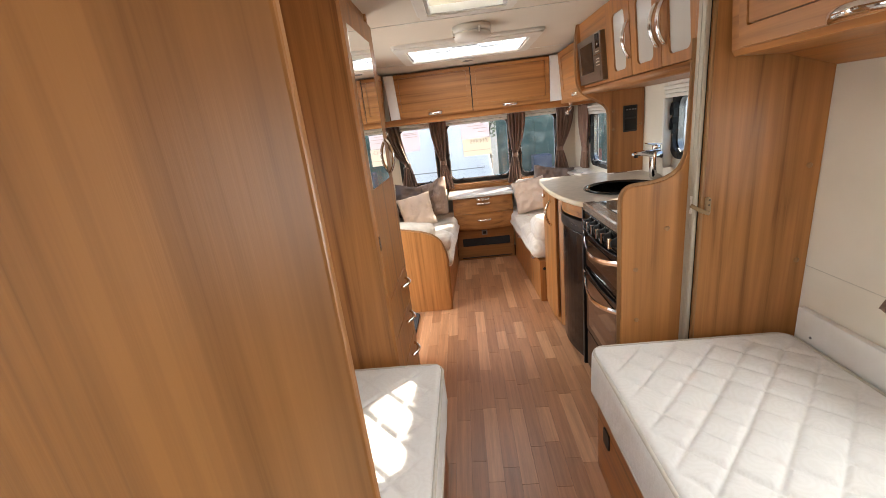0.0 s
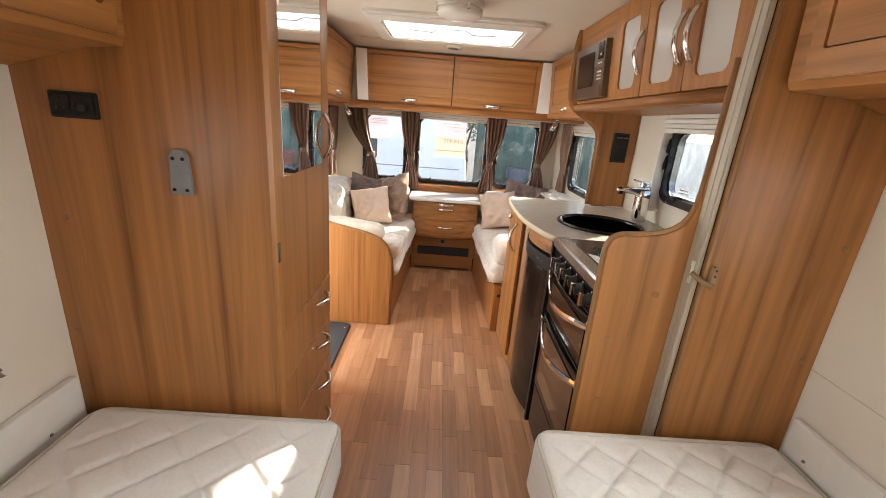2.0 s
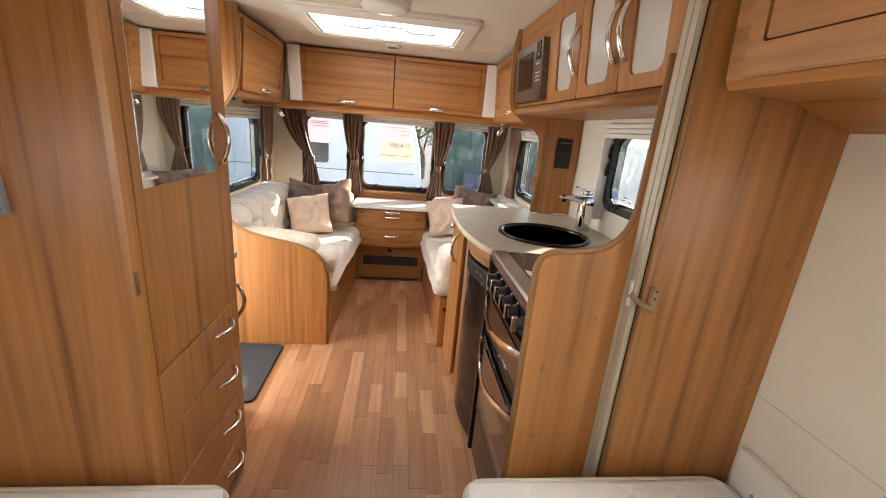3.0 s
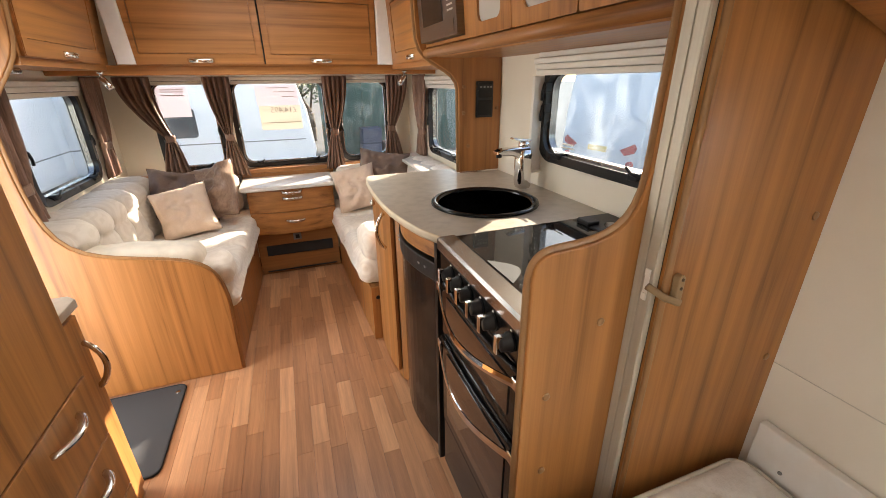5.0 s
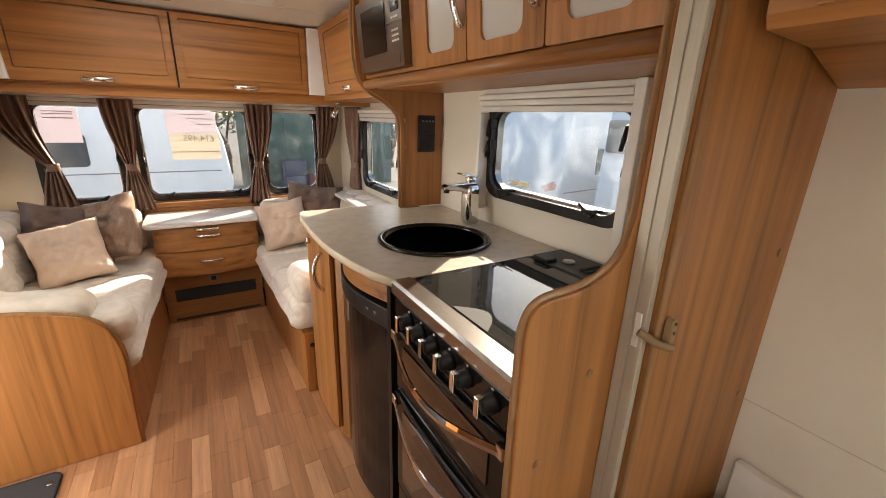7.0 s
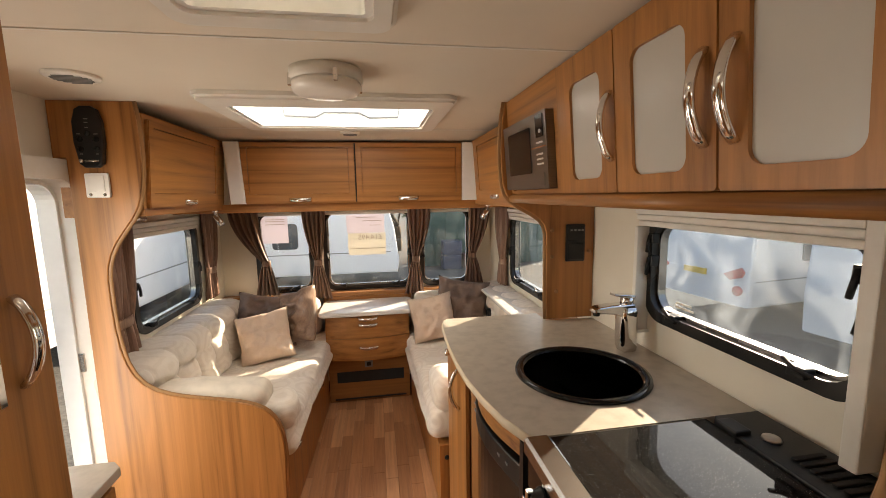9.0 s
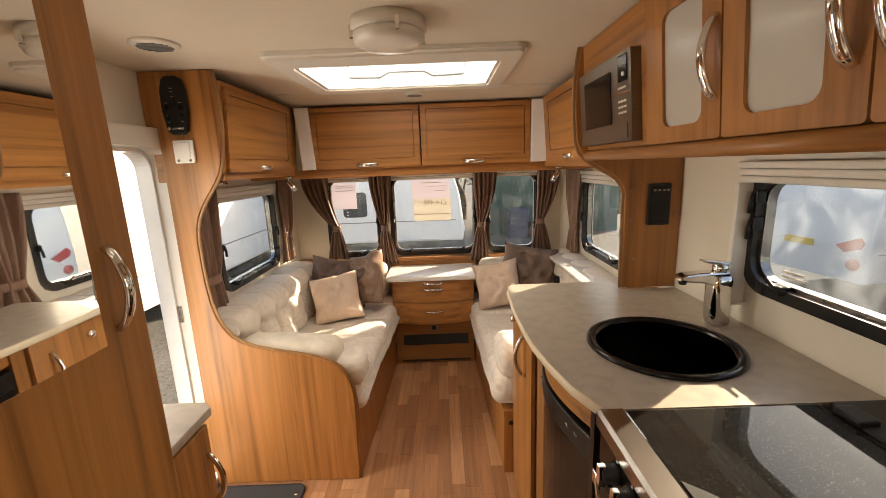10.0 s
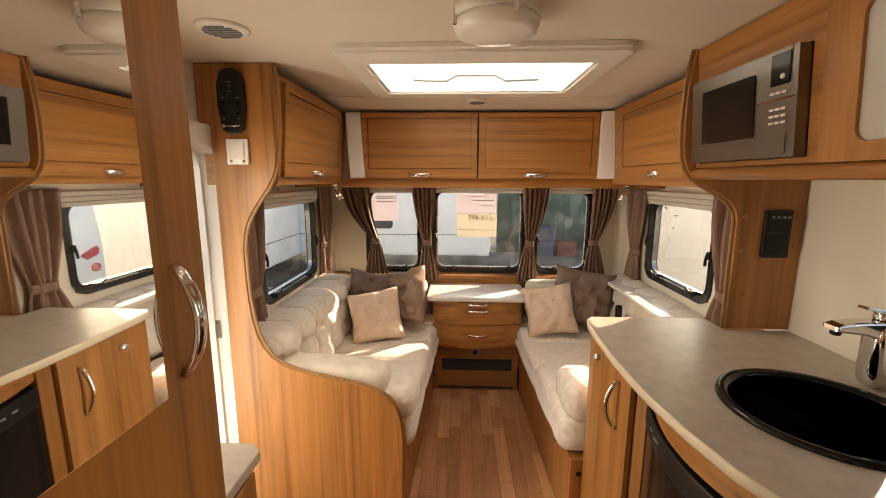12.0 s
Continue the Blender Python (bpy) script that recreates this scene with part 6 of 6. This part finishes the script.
def tourer(base, turn, length, label, rear=True, height=2.5, windows=((0.2, 0.5), (0.62, 0.9)), size=1.0, glazed=True, wz=(1.25, 1.85), rear_glass=None):
    """A parked white caravan: body along its own y, rear end at y = 0 facing -y."""
    th = thing("parked_caravan", (0, 0, 0), label, "caravan", "parked caravans")
    w = 1.12
    bm = B()
    prism(bm, [(0.0, 0.45), (-0.03, 1.0), (0.03, 1.7), (0.22, height - 0.06), (0.35, height), (length - 0.5, height), (length - 0.1, 1.5), (length, 0.7), (length - 0.05, 0.45)], 0, -w, w, 0.05)
    part("body", bm, VANWHITE, th)
    for sx in (-1, 1):
        for a, b in windows:
            bm = B()
            prism(bm, rounded(a * length, b * length, *wz, 0.08), 0, *sorted((sx * w, sx * (w + 0.015))), 0.004)
            part("window", bm, VANGLASS, th)
        bm = B()
        lathe(bm, [(0.12, -0.08), (0.31, -0.08), (0.33, 0), (0.31, 0.08), (0.12, 0.08)], (sx * (w - 0.1), length * 0.55, 0.331), 24, 0)
        part("wheel", bm, TYRE, th)
        bm = B()
        box(bm, *sorted((sx * w, sx * (w + 0.006))), 0.1, length - 0.2, 0.92, 0.94)
        part("trim_line", bm, GREY, th)
    if rear_glass:
        bm = B()
        prism(bm, rounded(*rear_glass, 0.05), 1, -0.04, 0.14, 0.006)
        part("rear_window", bm, VANGLASS, th, "small dark tinted window")
    if rear:
        if glazed:
            bm = B()
            prism(bm, rounded(-0.75, 0.75, 1.45, 2.1, 0.1), 1, -0.035, 0.02)
            part("rear_window", bm, VANGLASS, th)
        for sx in (-1, 1):
            bm = B()
            prism(bm, [(sx * 0.62, 1.02), (sx * 0.95, 1.18), (sx * 1.02, 1.10), (sx * 0.98, 1.0), (sx * 0.75, 0.92)], 1, -0.05, -0.012, 0.008)
            part("tail_light", bm, REDLENS, th)
            bm = B()
            lathe(bm, [(0.09, 0.02), (0.09, -0.03), (0, -0.04)], (sx * 0.9, -0.02, 0.74), 20, 1)
            part("reflector", bm, REDLENS, th)
        bm = B()
        box(bm, -0.26, 0.26, -0.05, -0.015, 0.93, 1.05, 0.004)
        part("number_plate", bm, AMBER, th, "yellow number plate")
    th.matrix_world = Matrix.Translation(base) @ pose(0, 0, 0, 0, 0, turn) @ Matrix.Scale(size, 4)
    return th


tourer((-6.5, 11.6, GZ), -90, 7.2, "white caravan parked across the front windows", windows=((0.08, 0.2), (0.62, 0.695)), height=2.9, wz=(1.06, 1.62))
tourer((-4.75, 5.0, GZ), 0, 7.2, "white caravan parked beside the lounge window", windows=((0.05, 0.14), (0.8, 0.92)))
tourer((-6.0, -3.6, GZ), 3, 6.0, "white caravan parked beside the doorway")
tourer((5.63, 7.37, GZ), -83, 6.0, "white caravan with red tail lights and yellow plate", size=0.85, glazed=False, height=2.9)
tourer((5.6, 4.45, GZ), -83, 6.0, "white caravan parked close beside another", rear=False, size=0.9, height=2.9, rear_glass=(-1.02, -0.42, 1.80, 2.32))


def tree(base, h, seed, label):
    rnd = random.Random(seed)
    th = thing("tree", base, label, "tree", "yard trees")
    b = Vector(base)
    bm = B()
    tips = []
    n = 6
    trunk = [b + Vector((rnd.uniform(-0.1, 0.1) * i, rnd.uniform(-0.1, 0.1) * i, h * 0.5 * i / n)) for i in range(n + 1)]
    for i in range(n):
        sweep(bm, [trunk[i], trunk[i + 1]], 0.16 - 0.02 * i, n=7)
    for k in range(9):
        p = trunk[2 + k % 5]
        d = Vector((rnd.uniform(-1, 1), rnd.uniform(-1, 1), rnd.uniform(0.4, 1.0))).normalized() * h * 0.35
        sweep(bm, [p, p + d * 0.5 + Vector((0, 0, 0.1)), p + d], 0.04, n=5)
        tips += [p + d, p + d * 0.7]
    part("trunk", bm, BARK, th)
    verts, faces = [], []
    for k in range(3200):
        c = rnd.choice(tips) + Vector((rnd.gauss(0, 0.5), rnd.gauss(0, 0.5), rnd.gauss(0, 0.4)))
        u = Vector((rnd.uniform(-1, 1), rnd.uniform(-1, 1), rnd.uniform(-1, 1))).normalized()
        v = u.orthogonal().normalized()
        s = rnd.uniform(0.05, 0.11)
        i = len(verts)
        verts += [c - u * s, c + v * s * 0.5, c + u * s, c - v * s * 0.5]
        faces.append((i, i + 1, i + 2, i + 3))
    me = bpy.data.meshes.new("crown")
    me.from_pydata([tuple(v) for v in verts], [], faces)
    me.materials.append(LEAF)
    ob = new("crown", me)
    ob.parent = th
    ob.matrix_parent_inverse = Matrix.Translation(-b)


for k, (x, y, h) in enumerate(((2.6, 15.5, 5.5), (4.6, 16.0, 6.0), (7.2, 17.5, 5.0), (16.5, 6.5, 6.0), (15.0, 1.5, 5.5), (-9.5, 10.5, 6.0), (-8.0, 14.0, 5.5), (1.0, 17.5, 6))):
    tree((x, y, GZ), h, k, "leafy green tree beyond the parked caravans")
bm = B()
for k in range(22):
    x = 1.1 + k * 0.2
    box(bm, x, x + 0.2, 13.6 + 0.03 * math.sin(k * 1.7), 13.64 + 0.03 * math.sin(k * 1.7), GZ + 0.001, 2.6)
single("netting_fence", bm, NETTING, "dark green netting fence behind the yard", "fence")
for k, (x, z, m) in enumerate(((2.1, 0, BLUEWALL), (2.75, 0, REDCRATE), (3.6, 0, BLUEWALL), (3.62, 0.42, REDCRATE), (2.12, 0.42, BLUEWALL))):
    bm = B()
    box(bm, x, x + 0.55, 12.9, 13.4, GZ + 0.001 + z, GZ + z + 0.415, 0.02)
    for q in range(3):
        box(bm, x + 0.03, x + 0.52, 12.885, 12.902, GZ + z + 0.07 + q * 0.11, GZ + z + 0.13 + q * 0.11)
    single("storage_crate", bm, m, "stacked plastic storage crate against the fence", "crate", "stacked crates")

rnd = random.Random(21)
TIMBER = wood("weathered_timber", 0, (0.42, 0.33, 0.24), (0.24, 0.19, 0.14))
for k in range(14):
    L, wd = rnd.uniform(0.5, 1.3), rnd.uniform(0.07, 0.16)
    bm = B()
    box(bm, -L / 2, L / 2, -wd / 2, wd / 2, 0.0, 0.03, 0.004)
    ob = single("timber_offcut", bm, TIMBER, "weathered timber board lying on the gravel", "board", "timber offcuts")
    ob.matrix_world = pose(rnd.uniform(2.4, 4.6), rnd.uniform(2.2, 5.4), GZ + 0.001, 0, 0, rnd.uniform(0, 180))

# ---- floor strips ----
rnd = random.Random(7)
W = 0.068
lengths = (0.24, 0.34, 0.46)
shared = {}
for L in lengths + (0.2,):
    bm = B()
    box(bm, -W / 2 + 0.0004, W / 2 - 0.0004, -L / 2 + 0.0004, L / 2 - 0.0004, -0.004, 0.0, 0.0005, 1)
    me = bpy.data.meshes.new("plank")
    bm.to_mesh(me)
    bm.free()
    me.materials.append(PLANK)
    shared[L] = me
x = -0.53
count = 0
rest = B()
while x < 0.60:
    y = 0.25 - rnd.uniform(0, 0.4)
    while y < 4.30:
        L = rnd.choice(lengths)
        ob = new("plank", shared[L])
        ob.location = (x + W / 2, y + L / 2, 0.0)
        ob.parent = FLOOR
        y += L
        count += 1
    x += W
x = -0.53 - W
while x > XL:
    box(rest, x, x + W - 0.0008, 2.1, 4.3, -0.004, 0.0)
    x -= W
box(rest, -0.53, 0.6, YB, -0.15, -0.004, 0.0)
ob = mesh_object("plank_rest", rest, PLANK)
ob.parent = FLOOR
tagged(ob, kind="stuff")
